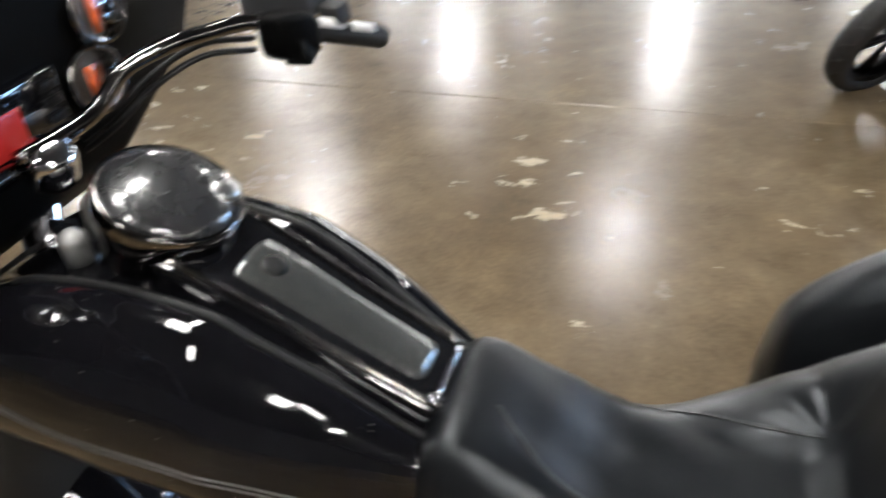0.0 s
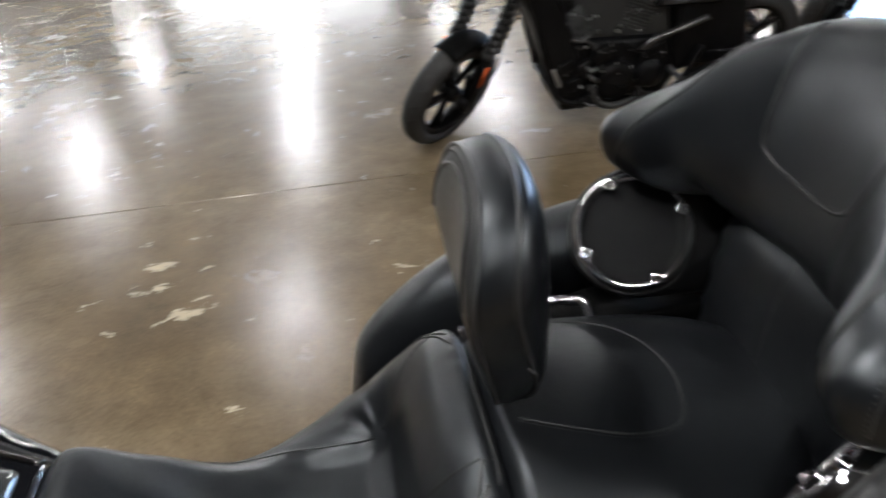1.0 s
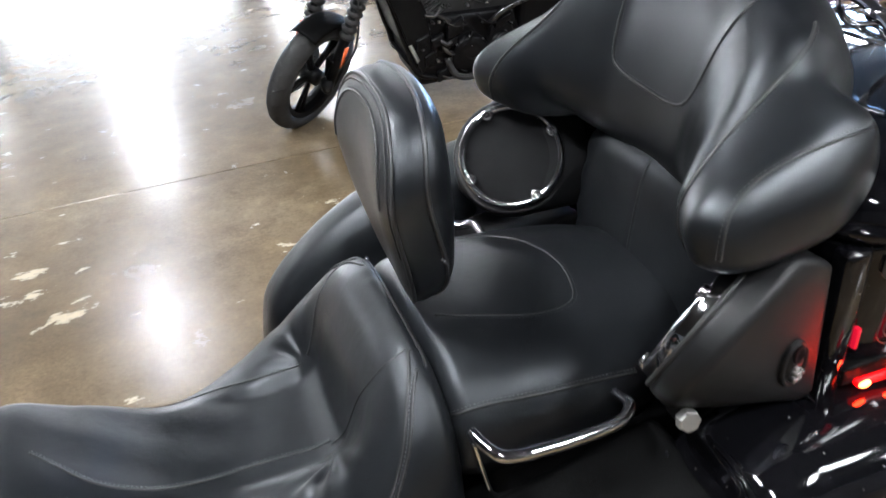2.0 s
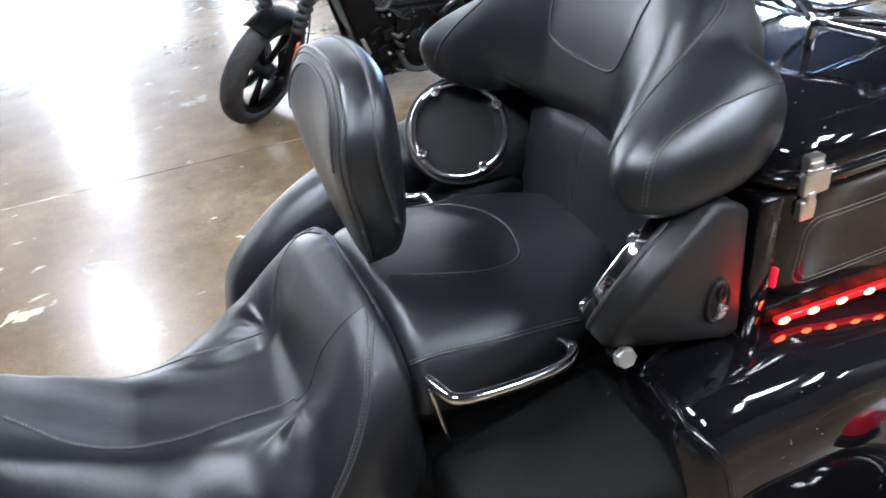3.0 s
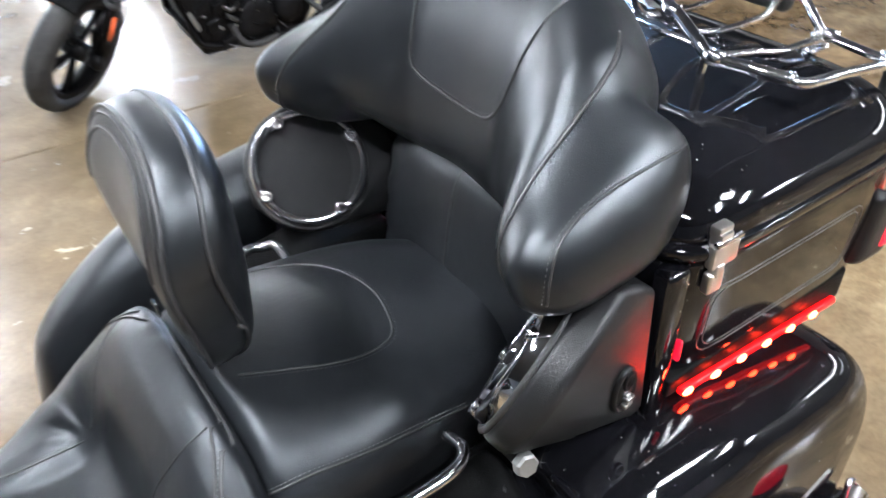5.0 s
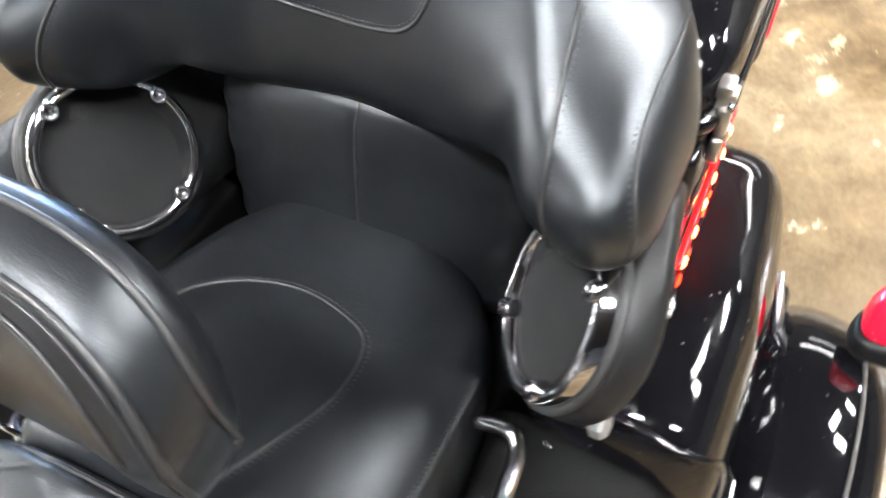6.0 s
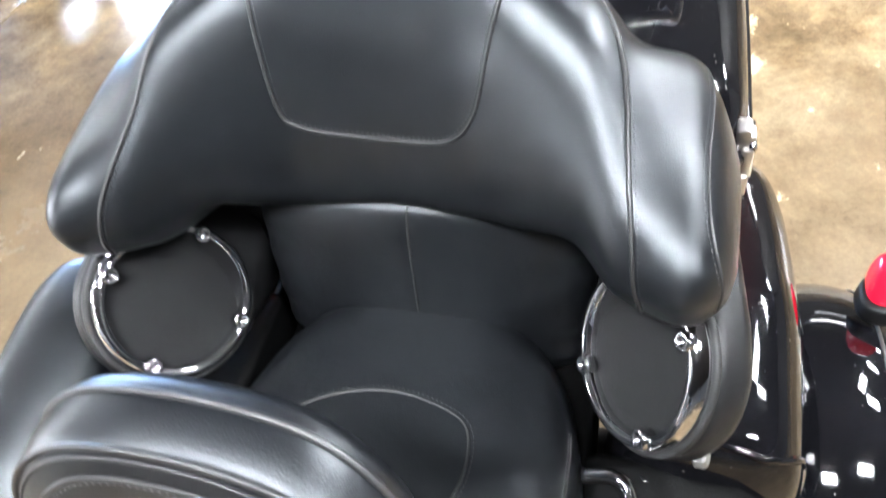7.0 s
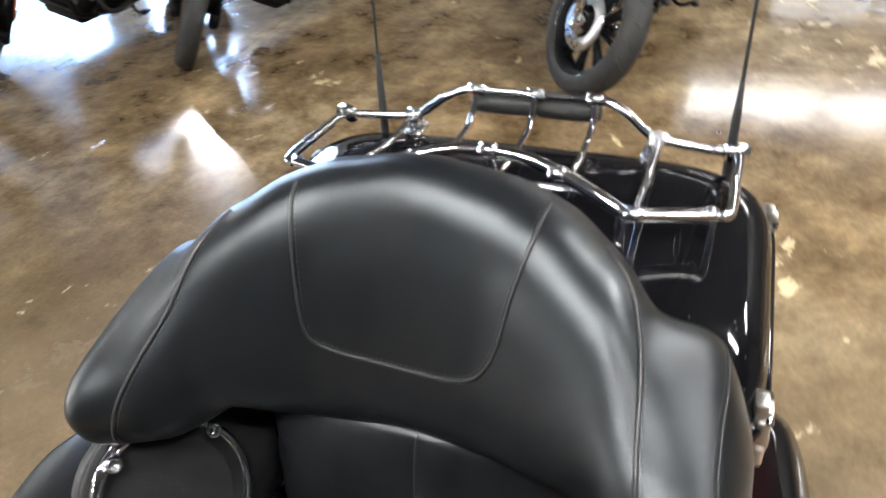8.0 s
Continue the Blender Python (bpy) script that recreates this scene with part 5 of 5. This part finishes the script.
    for z in (1.085, 1.105, 1.125, 1.145):
        part("button", box(-1.319, -1.313, 0.09, 0.115, z - 0.006, z + 0.006, 0.002), SATIN, radio)
    part("fork_shroud", loft("z", [(0.35, -1.52, 0, 0.05, 0.12, 0), (0.7, -1.45, 0, 0.06, 0.13, 0), (0.98, -1.38, 0, 0.07, 0.13, 0)], 16, 28, cap=0.03, power=3), MATTE, trike)
    for k in (1, -1):
        bar = part("handlebar", tube(spline([(-1.29, 0.0, 1.100), (-1.275, 0.056, 1.103), (-1.262, 0.108, 1.113), (-1.25, 0.158, 1.143), (-1.215, 0.206, 1.158), (-1.19, 0.255, 1.158), (-1.155, 0.305, 1.156), (-1.125, 0.345, 1.139), (-1.045, 0.475, 1.079)], 6) if k > 0 else spline([(-1.30, 0.0, 1.085), (-1.30, -0.06, 1.09), (-1.285, -0.12, 1.125), (-1.25, -0.22, 1.165), (-1.20, -0.31, 1.16), (-1.15, -0.37, 1.125), (-1.06, -0.49, 1.08)], 6), 0.0108, 14), DARK_CHROME, trike, "bent dark chrome handlebar")
        a, b = (Vector((-1.113, 0.357, 1.133)), Vector((-1.038, 0.482, 1.076))) if k > 0 else (Vector((-1.14, -0.385, 1.12)), Vector((-1.055, -0.497, 1.078)))
        d = (b - a)
        part("grip", tube([a, a + d * 0.1, a + d * 0.5, a + d * 0.95, b], [0.016, 0.0172, 0.0172, 0.0172, 0.014], 16), MATTE, bar, "black rubber grip with pale inserts")
        up = Vector((0.6, -0.28 * k, 0.75))
        up = (up - d.normalized() * up.dot(d.normalized())).normalized()
        for s in (0.32, 0.68):
            m0 = a + d * s + up * 0.0162
            t = d.normalized()
            w = t.cross(up).normalized()
            part("grip_insert", hull([m0 + t * i * 0.02 + w * j * 0.007 + up * h for i in (-1, 1) for j in (-1, 1) for h in (-0.004, 0.0035)]), HOUSING, bar, "pale metal grip insert")
        h0 = a - d * 0.18
        part("switch_housing", loft("y", [(h0.y * k - 0.03, h0.x, h0.z - 0.008, 0.022, 0.03, 0), (h0.y * k, h0.x + 0.012, h0.z - 0.014, 0.028, 0.036, 0), (h0.y * k + 0.032, h0.x + 0.028, h0.z - 0.02, 0.022, 0.03, 0)], 16, 24, cap=0.012, power=4, bow=lambda x, y, z, k=k: (x, y * k, z)), FAIRING, bar, "black switch housing")
        if k > 0:
            for e in (0.0, 0.016):
                part("cable", tube(spline([h0 + Vector((-0.03, -0.02, -0.012 - e)), (-1.205, 0.262, 1.140 - e), (-1.25, 0.205, 1.118 - e), (-1.30, 0.172, 1.075 - e), (-1.37, 0.16, 1.03 - e)], 6), 0.0045, 8), SATIN, bar, "black control cable along the bar")
        part("lever", tube(spline([h0 + Vector((-0.04, 0, 0)), h0 + Vector((-0.06, 0.05 * k, -0.005)), h0 + Vector((-0.03, 0.17 * k, -0.03))], 6), 0.007, 8, flat=0.6), SATIN, bar)
        part("thumb_switch", hull([h0 + Vector(p) for p in ((0.01, -0.02, -0.05), (0.05, -0.015, -0.05), (0.045, 0.02, -0.045), (0.012, 0.02, -0.045), (0.0, -0.015, -0.01), (0.035, -0.01, -0.01), (0.03, 0.015, -0.01), (0.0, 0.015, -0.01))], 0.004), FAIRING, bar)
        if k > 0:
            res = part("reservoir", hull([(-1.222, 0.397, 1.128), (-1.107, 0.397, 1.132), (-1.212, 0.467, 1.128), (-1.097, 0.462, 1.132), (-1.226, 0.390, 1.194), (-1.112, 0.390, 1.198), (-1.218, 0.474, 1.194), (-1.102, 0.468, 1.198)], 0.006), CAST, bar, "grey cast brake fluid reservoir", auto=40)
            part("reservoir_lid", hull([(-1.228, 0.387, 1.196), (-1.110, 0.387, 1.200), (-1.220, 0.477, 1.196), (-1.100, 0.471, 1.200), (-1.224, 0.392, 1.206), (-1.115, 0.392, 1.210), (-1.216, 0.471, 1.206), (-1.106, 0.465, 1.210)], 0.003), CAST, res, "flat grey reservoir lid", auto=40)
            part("lever_pivot", hull([(-1.10, 0.40, 1.120), (-1.065, 0.40, 1.120), (-1.10, 0.44, 1.118), (-1.065, 0.44, 1.118), (-1.10, 0.40, 1.150), (-1.068, 0.40, 1.148), (-1.10, 0.44, 1.148), (-1.068, 0.44, 1.146)], 0.004), MATTE, res, "dark lever pivot")
        else:
            part("reservoir", box(h0.x - 0.07, h0.x - 0.015, h0.y - 0.005, h0.y + 0.045, h0.z + 0.002, h0.z + 0.035, 0.006), CAST, bar)


def chassis():
    part("engine_block", hull([(-1.15, 0.2, 0.3), (-1.15, -0.2, 0.3), (-0.45, 0.2, 0.28), (-0.45, -0.2, 0.28), (-1.0, 0.15, 0.78), (-1.0, -0.15, 0.78), (-0.5, 0.13, 0.72), (-0.5, -0.13, 0.72)], 0.03), ENGINE, trike, "black V-twin engine block", auto=40)
    part("frame_box", box(-0.5, 0.5, -0.15, 0.15, 0.32, 0.70, 0.03), MATTE, trike, auto=40)
    trike_wheel((-1.64, -0.02), 1, 0.30, 0.13, "front_wheel")
    part("front_fender", loft("x", [(-1.93, 0, 0.45, 0.07, 0.10, 0), (-1.75, 0, 0.6, 0.085, 0.06, 0), (-1.62, 0, 0.65, 0.085, 0.04, 0), (-1.45, 0, 0.6, 0.085, 0.06, 0), (-1.30, 0, 0.45, 0.07, 0.08, 0)], 30, 28, cap=0.03, power=3), PAINT, trike)
    for k in (1, -1):
        part("fork_leg", tube([(-1.63, 0.11 * k, 0.32), (-1.55, 0.11 * k, 0.62), (-1.42, 0.11 * k, 1.05)], 0.028, 14), CHROME, trike)
        part("floorboard", box(-1.2, -0.85, 0.2 * k - 0.06, 0.2 * k + 0.06, 0.30, 0.325, 0.008), RUBBER, trike)
    part("tail_plate", box(0.40, 0.60, -0.24, 0.24, 0.45, 0.80, 0.03), PAINT, trike, auto=40)


passenger_backrest()
lumbar_pad()
rider_backrest()
seats()
speaker_pods()
luggage_box()
luggage_rack()
armrest()
grab_rails()
flanks()
tank_and_front()
chassis()
for ob in trike.children:
    if ob.name.split(".")[0] in ("fairing", "handlebar", "key_switch"):
        ob.location = (-0.03, 0.02, 0.042)
trike.matrix_basis = STAND


# ---------------------------------------------------------------- the other motorcycles
def motorcycle(label, steer, lean, fork_mat, rim_mat, paint, radius=0.305, spokes=7, fork_gaiters=True):
    """A parked naked motorcycle. Local axes: forward is -x, the front wheel's contact is the origin, and it leans (degrees) on its side stand."""
    bike = thing("motorcycle", label, "motorcycle", group="parked motorcycles")
    rake = Vector((0.48, 0, 0.877))
    head = Vector((0.17, 0, 0.6))
    turn = Matrix.Translation(head) @ Matrix.Rotation(radians(steer), 4, rake) @ Matrix.Translation(-head)
    tip = Matrix.Rotation(radians(lean), 4, "X") @ turn
    low = (tip.to_3x3() @ Vector((0, 1, 0))).z
    sink = ((tip @ Vector((0, 0, radius))).z - radius * math.sqrt(1 - low * low)) / math.cos(radians(lean))
    turn = Matrix.Translation((0, 0, -sink)) @ turn

    def st(p):
        return turn @ Vector(p)

    axis = turn.to_3x3() @ Vector((0, 1, 0))
    w = wheel(st((0, 0, radius)), axis, radius, 0.115 if fork_gaiters else 0.13, bike, "front_wheel", spokes, rim_mat)
    # fender over the front wheel
    v, f = [], []
    na, nb = 22, 12
    for i in range(na):
        a = radians(74 + 72 * i / (na - 1))
        for j in range(nb):
            b = math.pi * j / (nb - 1)
            v.append(st((-(radius - 0.012 + 0.03 * math.sin(b)) * math.cos(a), 0.072 * math.cos(b), radius + (radius - 0.012 + 0.03 * math.sin(b)) * math.sin(a))))
    for i in range(na - 1):
        for j in range(nb - 1):
            f.append((i * nb + j, i * nb + j + 1, (i + 1) * nb + j + 1, (i + 1) * nb + j))
    fender = part("front_fender", (v, f), FAIRING, bike, "short black front fender")
    fender.modifiers.new("thickness", "SOLIDIFY").thickness = 0.004
    for k in (1, -1):
        leg = part("fork_leg", tube([st((0.0, 0.105 * k, radius - 0.02)), st((0.10, 0.105 * k, 0.5)), st((0.30, 0.105 * k, 1.02))], [0.026, 0.028, 0.024], 14), fork_mat, bike)
        if fork_gaiters:
            prof = [st((0.115 + 0.17 * i / 44, 0.105 * k, 0.53 + 0.40 * i / 44)) for i in range(45)]
            part("fork_gaiter", tube(prof, [0.040 if i % 4 in (1, 2) else 0.031 for i in range(45)], 16), RUBBER, bike, "ribbed black rubber fork gaiter")
        part("fork_lug", tube([st((-0.015, 0.105 * k, radius + 0.03)), st((0, 0.105 * k, radius - 0.03)), st((0.0, 0.105 * k, radius - 0.05))], [0.03, 0.03, 0.02], 12), fork_mat, bike)
        part("reflector", hull([st((0.05 + a, (0.135 + c) * k, 0.46 + b)) for a, b in ((-0.012, -0.05), (0.012, -0.055), (0.045, 0.05), (0.02, 0.055)) for c in (0, 0.008)]), ORANGE, leg, "orange fork reflector")
        part("brake_line", tube(spline([st((0.03, 0.14 * k, 0.40)), st((0.13, 0.15 * k, 0.46)), st((0.16, 0.14 * k, 0.60)), st((0.16, 0.12 * k, 0.75)), st((0.26, 0.08 * k, 0.95))], 6), 0.005, 6), MATTE, bike)
    part("brake_caliper", hull([st((0.06 + a, -0.075 + c, 0.37 + b)) for a in (-0.03, 0.03) for b in (-0.06, 0.06) for c in (-0.03, 0.02)], 0.008), fork_mat, bike)
    part("fork_clamp", hull([st((0.27 + a, c, 0.96 + b)) for a in (-0.05, 0.05) for b in (-0.025, 0.025) for c in (-0.14, 0.14)], 0.01), ENGINE, bike)
    part("headlamp", lathe([(0.01, -0.11), (0.07, -0.09), (0.095, -0.02), (0.095, 0.02), (0.085, 0.03), (0.01, 0.04)], 28, st((0.13, 0, 1.0)), turn.to_3x3() @ Vector((-1, 0, 0.1))), paint, bike)
    part("handlebar", tube(spline([st((0.36, -0.4, 1.1)), st((0.30, -0.22, 1.12)), st((0.28, 0, 1.06)), st((0.30, 0.22, 1.12)), st((0.36, 0.4, 1.1))], 6), 0.013, 10), ENGINE, bike)
    # radiator, engine and its details
    part("radiator", hull([(0.44, -0.16, 0.92), (0.44, 0.16, 0.92), (0.50, -0.16, 0.94), (0.50, 0.16, 0.94), (0.60, -0.13, 0.42), (0.60, 0.13, 0.42), (0.68, -0.13, 0.42), (0.68, 0.13, 0.42)], 0.012), ENGINE, bike, "tall black radiator cowl", auto=40)
    for k in (1, -1):
        part("cowl_side", hull([(0.42, 0.15 * k, 0.95), (0.56, 0.15 * k, 0.95), (0.585, 0.15 * k, 0.47), (0.66, 0.15 * k, 0.26), (0.74, 0.15 * k, 0.40), (0.70, 0.15 * k, 0.62), (0.43, 0.17 * k, 0.94), (0.55, 0.17 * k, 0.94), (0.592, 0.17 * k, 0.47), (0.665, 0.17 * k, 0.27), (0.73, 0.17 * k, 0.40), (0.69, 0.17 * k, 0.61)], 0.008), ENGINE, bike, "black radiator side cowl", auto=40)
        part("cowl_trim", hull([(0.595, 0.165 * k, 0.45), (0.635, 0.165 * k, 0.345), (0.655, 0.165 * k, 0.36), (0.615, 0.165 * k, 0.46), (0.597, 0.177 * k, 0.445), (0.636, 0.177 * k, 0.35), (0.65, 0.177 * k, 0.362), (0.612, 0.177 * k, 0.455)], 0.003), ZINC, bike, "small grey cowl trim plate")
    part("crankcase", hull([(0.66, -0.16, 0.20), (0.66, 0.16, 0.20), (1.18, -0.16, 0.19), (1.18, 0.16, 0.19), (0.62, -0.15, 0.38), (0.62, 0.15, 0.38), (0.72, -0.14, 0.56), (0.72, 0.14, 0.56), (1.2, -0.14, 0.52), (1.2, 0.14, 0.52), (1.26, -0.15, 0.3), (1.26, 0.15, 0.3)], 0.025), ENGINE, bike, "black engine crankcase", auto=40)
    part("belly_pan", hull([(0.70, -0.15, 0.215), (0.70, 0.15, 0.215), (1.12, -0.16, 0.20), (1.12, 0.16, 0.20), (0.60, -0.16, 0.33), (0.60, 0.16, 0.33), (1.2, -0.16, 0.30), (1.2, 0.16, 0.30)], 0.012), ENGINE, bike, auto=40)
    for k in (1, -1):
        part("clutch_cover", lathe([(0.11, -0.03), (0.11, 0.0), (0.095, 0.018), (0.05, 0.024), (0.001, 0.025)], 32, (0.93, 0.165 * k, 0.33), (0, k, 0)), ENGINE, bike)
        part("cam_cover", lathe([(0.075, -0.03), (0.075, 0.0), (0.06, 0.014), (0.001, 0.016)], 28, (1.11, 0.16 * k, 0.40), (0, k, 0)), ENGINE, bike)
        for i in range(8):
            a = 2 * math.pi * i / 8
            part("bolt", lathe([(0.008, 0), (0.008, 0.006), (0.002, 0.007)], 8, (0.93 + 0.102 * math.cos(a), 0.168 * k, 0.33 + 0.102 * math.sin(a)), (0, k, 0)), STEEL, bike, "small bright bolt")
        if k > 0:
            part("exhaust", tube(spline([(0.98, 0.15, 0.66), (1.0, 0.19, 0.56), (1.12, 0.20, 0.46), (1.25, 0.21, 0.33), (1.4, 0.22, 0.28)], 8), 0.022, 12), ENGINE, bike, "black exhaust pipe")
        part("frame_tube", tube(spline([(0.40, 0.05 * k, 0.95), (0.52, 0.12 * k, 0.7), (0.60, 0.14 * k, 0.42), (0.70, 0.16 * k, 0.25), (1.2, 0.17 * k, 0.23), (1.38, 0.15 * k, 0.45)], 6), 0.015, 10), ENGINE, bike)
        part("foot_peg", tube([(1.06, 0.2 * k, 0.34), (1.06, 0.27 * k, 0.34), (1.06, 0.33 * k, 0.345)], 0.014, 10), RUBBER, bike)
        part("hose", tube(spline([(0.66, 0.12 * k, 0.60), (0.75, 0.16 * k, 0.58), (0.85, 0.15 * k, 0.5), (0.84, 0.16 * k, 0.42)], 6), 0.009, 8), RUBBER, bike)
    for x, lean in ((0.78, -28), (1.00, 24)):
        m = Matrix.Translation((x, 0, 0.52)) @ Matrix.Rotation(radians(lean), 4, "Y")
        cyl = part("cylinder", moved(loft("z", [(0.0, 0, 0, 0.07, 0.09, 0), (0.24, 0, 0, 0.065, 0.085, 0)], 8, 28, cap=0.01, power=4), m), ENGINE, bike)
        for i in range(9):
            part("cooling_fin", moved(loft("z", [(0.05 + 0.017 * i, 0, 0, 0.083, 0.105, 0), (0.055 + 0.017 * i, 0, 0, 0.083, 0.105, 0)], 3, 32, cap=0.002, power=5), m), FIN, cyl, "bright edged cooling fin")
        part("rocker_cover", moved(loft("z", [(0.22, 0, 0, 0.08, 0.1, 0), (0.29, 0, 0, 0.07, 0.09, 0)], 8, 28, cap=0.015, power=4), m), ENGINE, bike)
    part("air_box", hull([(0.80, -0.12, 0.78), (0.80, 0.12, 0.78), (1.05, -0.13, 0.76), (1.05, 0.13, 0.76), (0.82, -0.1, 0.86), (0.82, 0.1, 0.86), (1.0, -0.1, 0.86), (1.0, 0.1, 0.86)], 0.015), ENGINE, bike)
    part("fuel_tank", loft("x", [(0.42, 0, 0.96, 0.08, 0.06, 0), (0.55, 0, 0.98, 0.13, 0.09, 0), (0.75, 0, 0.98, 0.145, 0.10, 0), (0.95, 0, 0.93, 0.10, 0.08, 0), (1.03, 0, 0.89, 0.07, 0.05, 0)], 32, 32, cap=0.04, power=2.6), paint, bike)
    part("seat", cushion(0.98, 1.62, lambda x: 0.11 + 0.04 * math.sin((x - 0.98) * 4), lambda x, q: 0.84 + 0.06 * (x - 1.1) ** 2 * 4 - 0.02 * q * q, lambda x: 0.76, 24, 24, 3, 0.04), LEATHER_SOFT, bike)
    part("swing_arm", hull([(1.15, -0.13, 0.30), (1.15, 0.13, 0.30), (1.15, -0.13, 0.38), (1.15, 0.13, 0.38), (1.55, -0.15, 0.27), (1.55, 0.15, 0.27), (1.55, -0.15, 0.33), (1.55, 0.15, 0.33)], 0.01), ENGINE, bike)
    wheel((1.56, 0, radius), (0, 1, 0), radius, 0.14, bike, "rear_wheel", spokes, rim_mat)
    part("rear_fender", loft("x", [(1.35, 0, 0.72, 0.075, 0.05, 0), (1.55, 0, 0.74, 0.085, 0.05, 0), (1.80, 0, 0.64, 0.08, 0.05, 0)], 18, 24, cap=0.03, power=3), paint, bike)
    part("engine_core", hull([(0.64, -0.11, 0.4), (0.64, 0.11, 0.4), (1.24, -0.11, 0.4), (1.24, 0.11, 0.4), (0.74, -0.08, 0.84), (0.74, 0.08, 0.84), (1.18, -0.08, 0.84), (1.18, 0.08, 0.84)], 0.02), MATTE, bike)
    part("gear_case", hull([(1.1, -0.15, 0.26), (1.1, 0.15, 0.26), (1.52, -0.12, 0.34), (1.52, 0.12, 0.34), (1.1, -0.14, 0.78), (1.1, 0.14, 0.78), (1.46, -0.12, 0.76), (1.46, 0.12, 0.76)], 0.03), ENGINE, bike, auto=40)
    for k in (1, -1):
        part("muffler", tube(spline([(1.12, 0.21 * k, 0.25), (1.3, 0.22 * k, 0.29), (1.48, 0.235 * k, 0.315), (1.64, 0.24 * k, 0.33)], 6), [0.03 + 0.022 * min(1, i / 6) for i in range(19)], 14), ENGINE, bike, "black muffler")
        part("side_panel", hull([(0.98, 0.12 * k, 0.62), (1.35, 0.13 * k, 0.60), (1.3, 0.12 * k, 0.78), (1.02, 0.11 * k, 0.80), (1.0, 0.155 * k, 0.64), (1.32, 0.16 * k, 0.62), (1.28, 0.15 * k, 0.77), (1.03, 0.145 * k, 0.78)], 0.012), PAINT, bike, auto=40)
    # brackets, rods, hoses and bolts crowded round the engine
    rng = random.Random(5)
    for k in (1, -1):
        for i in range(34):
            p = Vector((rng.uniform(0.66, 1.22), (0.165 + rng.uniform(-0.01, 0.02)) * k, rng.uniform(0.18, 0.74)))
            part("bolt", lathe([(0.007, -0.02), (0.007, 0.004), (0.002, 0.006)], 8, p, (rng.uniform(-0.3, 0.3), k, rng.uniform(0, 0.5))), STEEL if i % 3 else FIN, bike, "small bright bolt")
        for i in range(12):
            a = Vector((rng.uniform(0.66, 1.10), 0.175 * k, rng.uniform(0.22, 0.70)))
            b = a + Vector((rng.uniform(0.05, 0.15), rng.uniform(-0.01, 0.02) * k, rng.uniform(-0.07, 0.09)))
            part("linkage_rod", tube(spline([a, (a + b) / 2 + Vector((0, 0.012 * k, -0.015)), b], 4), rng.uniform(0.004, 0.010), 8), (ENGINE, RUBBER, FIN)[i % 3], bike)
        for i in range(9):
            a = Vector((rng.uniform(0.66, 1.15), 0.155 * k, rng.uniform(0.22, 0.66)))
            u, w = rng.uniform(0.02, 0.05), rng.uniform(0.015, 0.04)
            part("engine_bracket", hull([a + Vector((x, y * k, z + 0.4 * x)) for x in (-u, u) for y in (0, 0.03) for z in (-w, w)], 0.006), ENGINE, bike, auto=40)
        part("crank_cover", lathe([(0.07, -0.03), (0.07, 0.005), (0.055, 0.02), (0.02, 0.026), (0.001, 0.026)], 28, (1.10, 0.185 * k, 0.36), (0, k, 0.1)), ENGINE, bike)
        part("coolant_hose", tube(spline([(0.80, 0.17 * k, 0.34), (0.84, 0.195 * k, 0.25), (0.92, 0.20 * k, 0.22), (1.03, 0.19 * k, 0.23)], 6), 0.017, 10), RUBBER, bike)
        part("rocker_pipe", tube(spline([(1.04, 0.18 * k, 0.49), (1.10, 0.20 * k, 0.55), (1.22, 0.20 * k, 0.585), (1.36, 0.19 * k, 0.62)], 6), 0.014, 10), FIN, bike)
    moves = ("cowl_side", "linkage_rod", "engine_bracket", "crank_cover", "coolant_hose", "rocker_pipe", "radiator", "cowl_trim", "crankcase", "belly_pan", "clutch_cover", "cam_cover", "bolt", "exhaust", "frame_tube", "hose", "cylinder", "rocker_cover", "air_box", "engine_core")
    for ob in bike.children:
        if ob.name.split(".")[0] in moves:
            ob.location = (-0.13, 0, -0.05)
    part("side_stand", tube(spline([(0.92, -0.14, 0.22), (0.90, -0.24, 0.13), (0.88, -0.33, 0.02 + 0.33 * math.tan(radians(lean)))], 5), 0.011, 8), ENGINE, bike)
    part("stand_foot", tube([(x, -0.335, 0.010 + 0.335 * math.tan(radians(lean))) for x in (0.85, 0.88, 0.92)], [0.016, 0.018, 0.014], 8, flat=0.5), ENGINE, bike)
    return bike


near = motorcycle("black naked motorcycle with gaiters and finned engine parked on concrete", 38, 12, ENGINE, ENGINE, PAINT, 0.305, 5)
near.matrix_basis = pose(0.09, 3.018, 0, 12, 0, 3)
far = motorcycle("dark cruiser motorcycle with chrome fork parked behind the trike", 48, 9, CHROME, STEEL, PAINT, 0.33, 9, False)
far.matrix_basis = pose(3.05, 0.45, 0, 9, 0, -5)
third = copy_thing(near, pose(3.04, 2.66, 0, 12, 0, -7))
fourth = copy_thing(near, pose(2.67, 3.84, 0, 12, 0, -7))
for ob in (third, fourth):
    tagged(ob, "black naked motorcycle parked further down the hall")
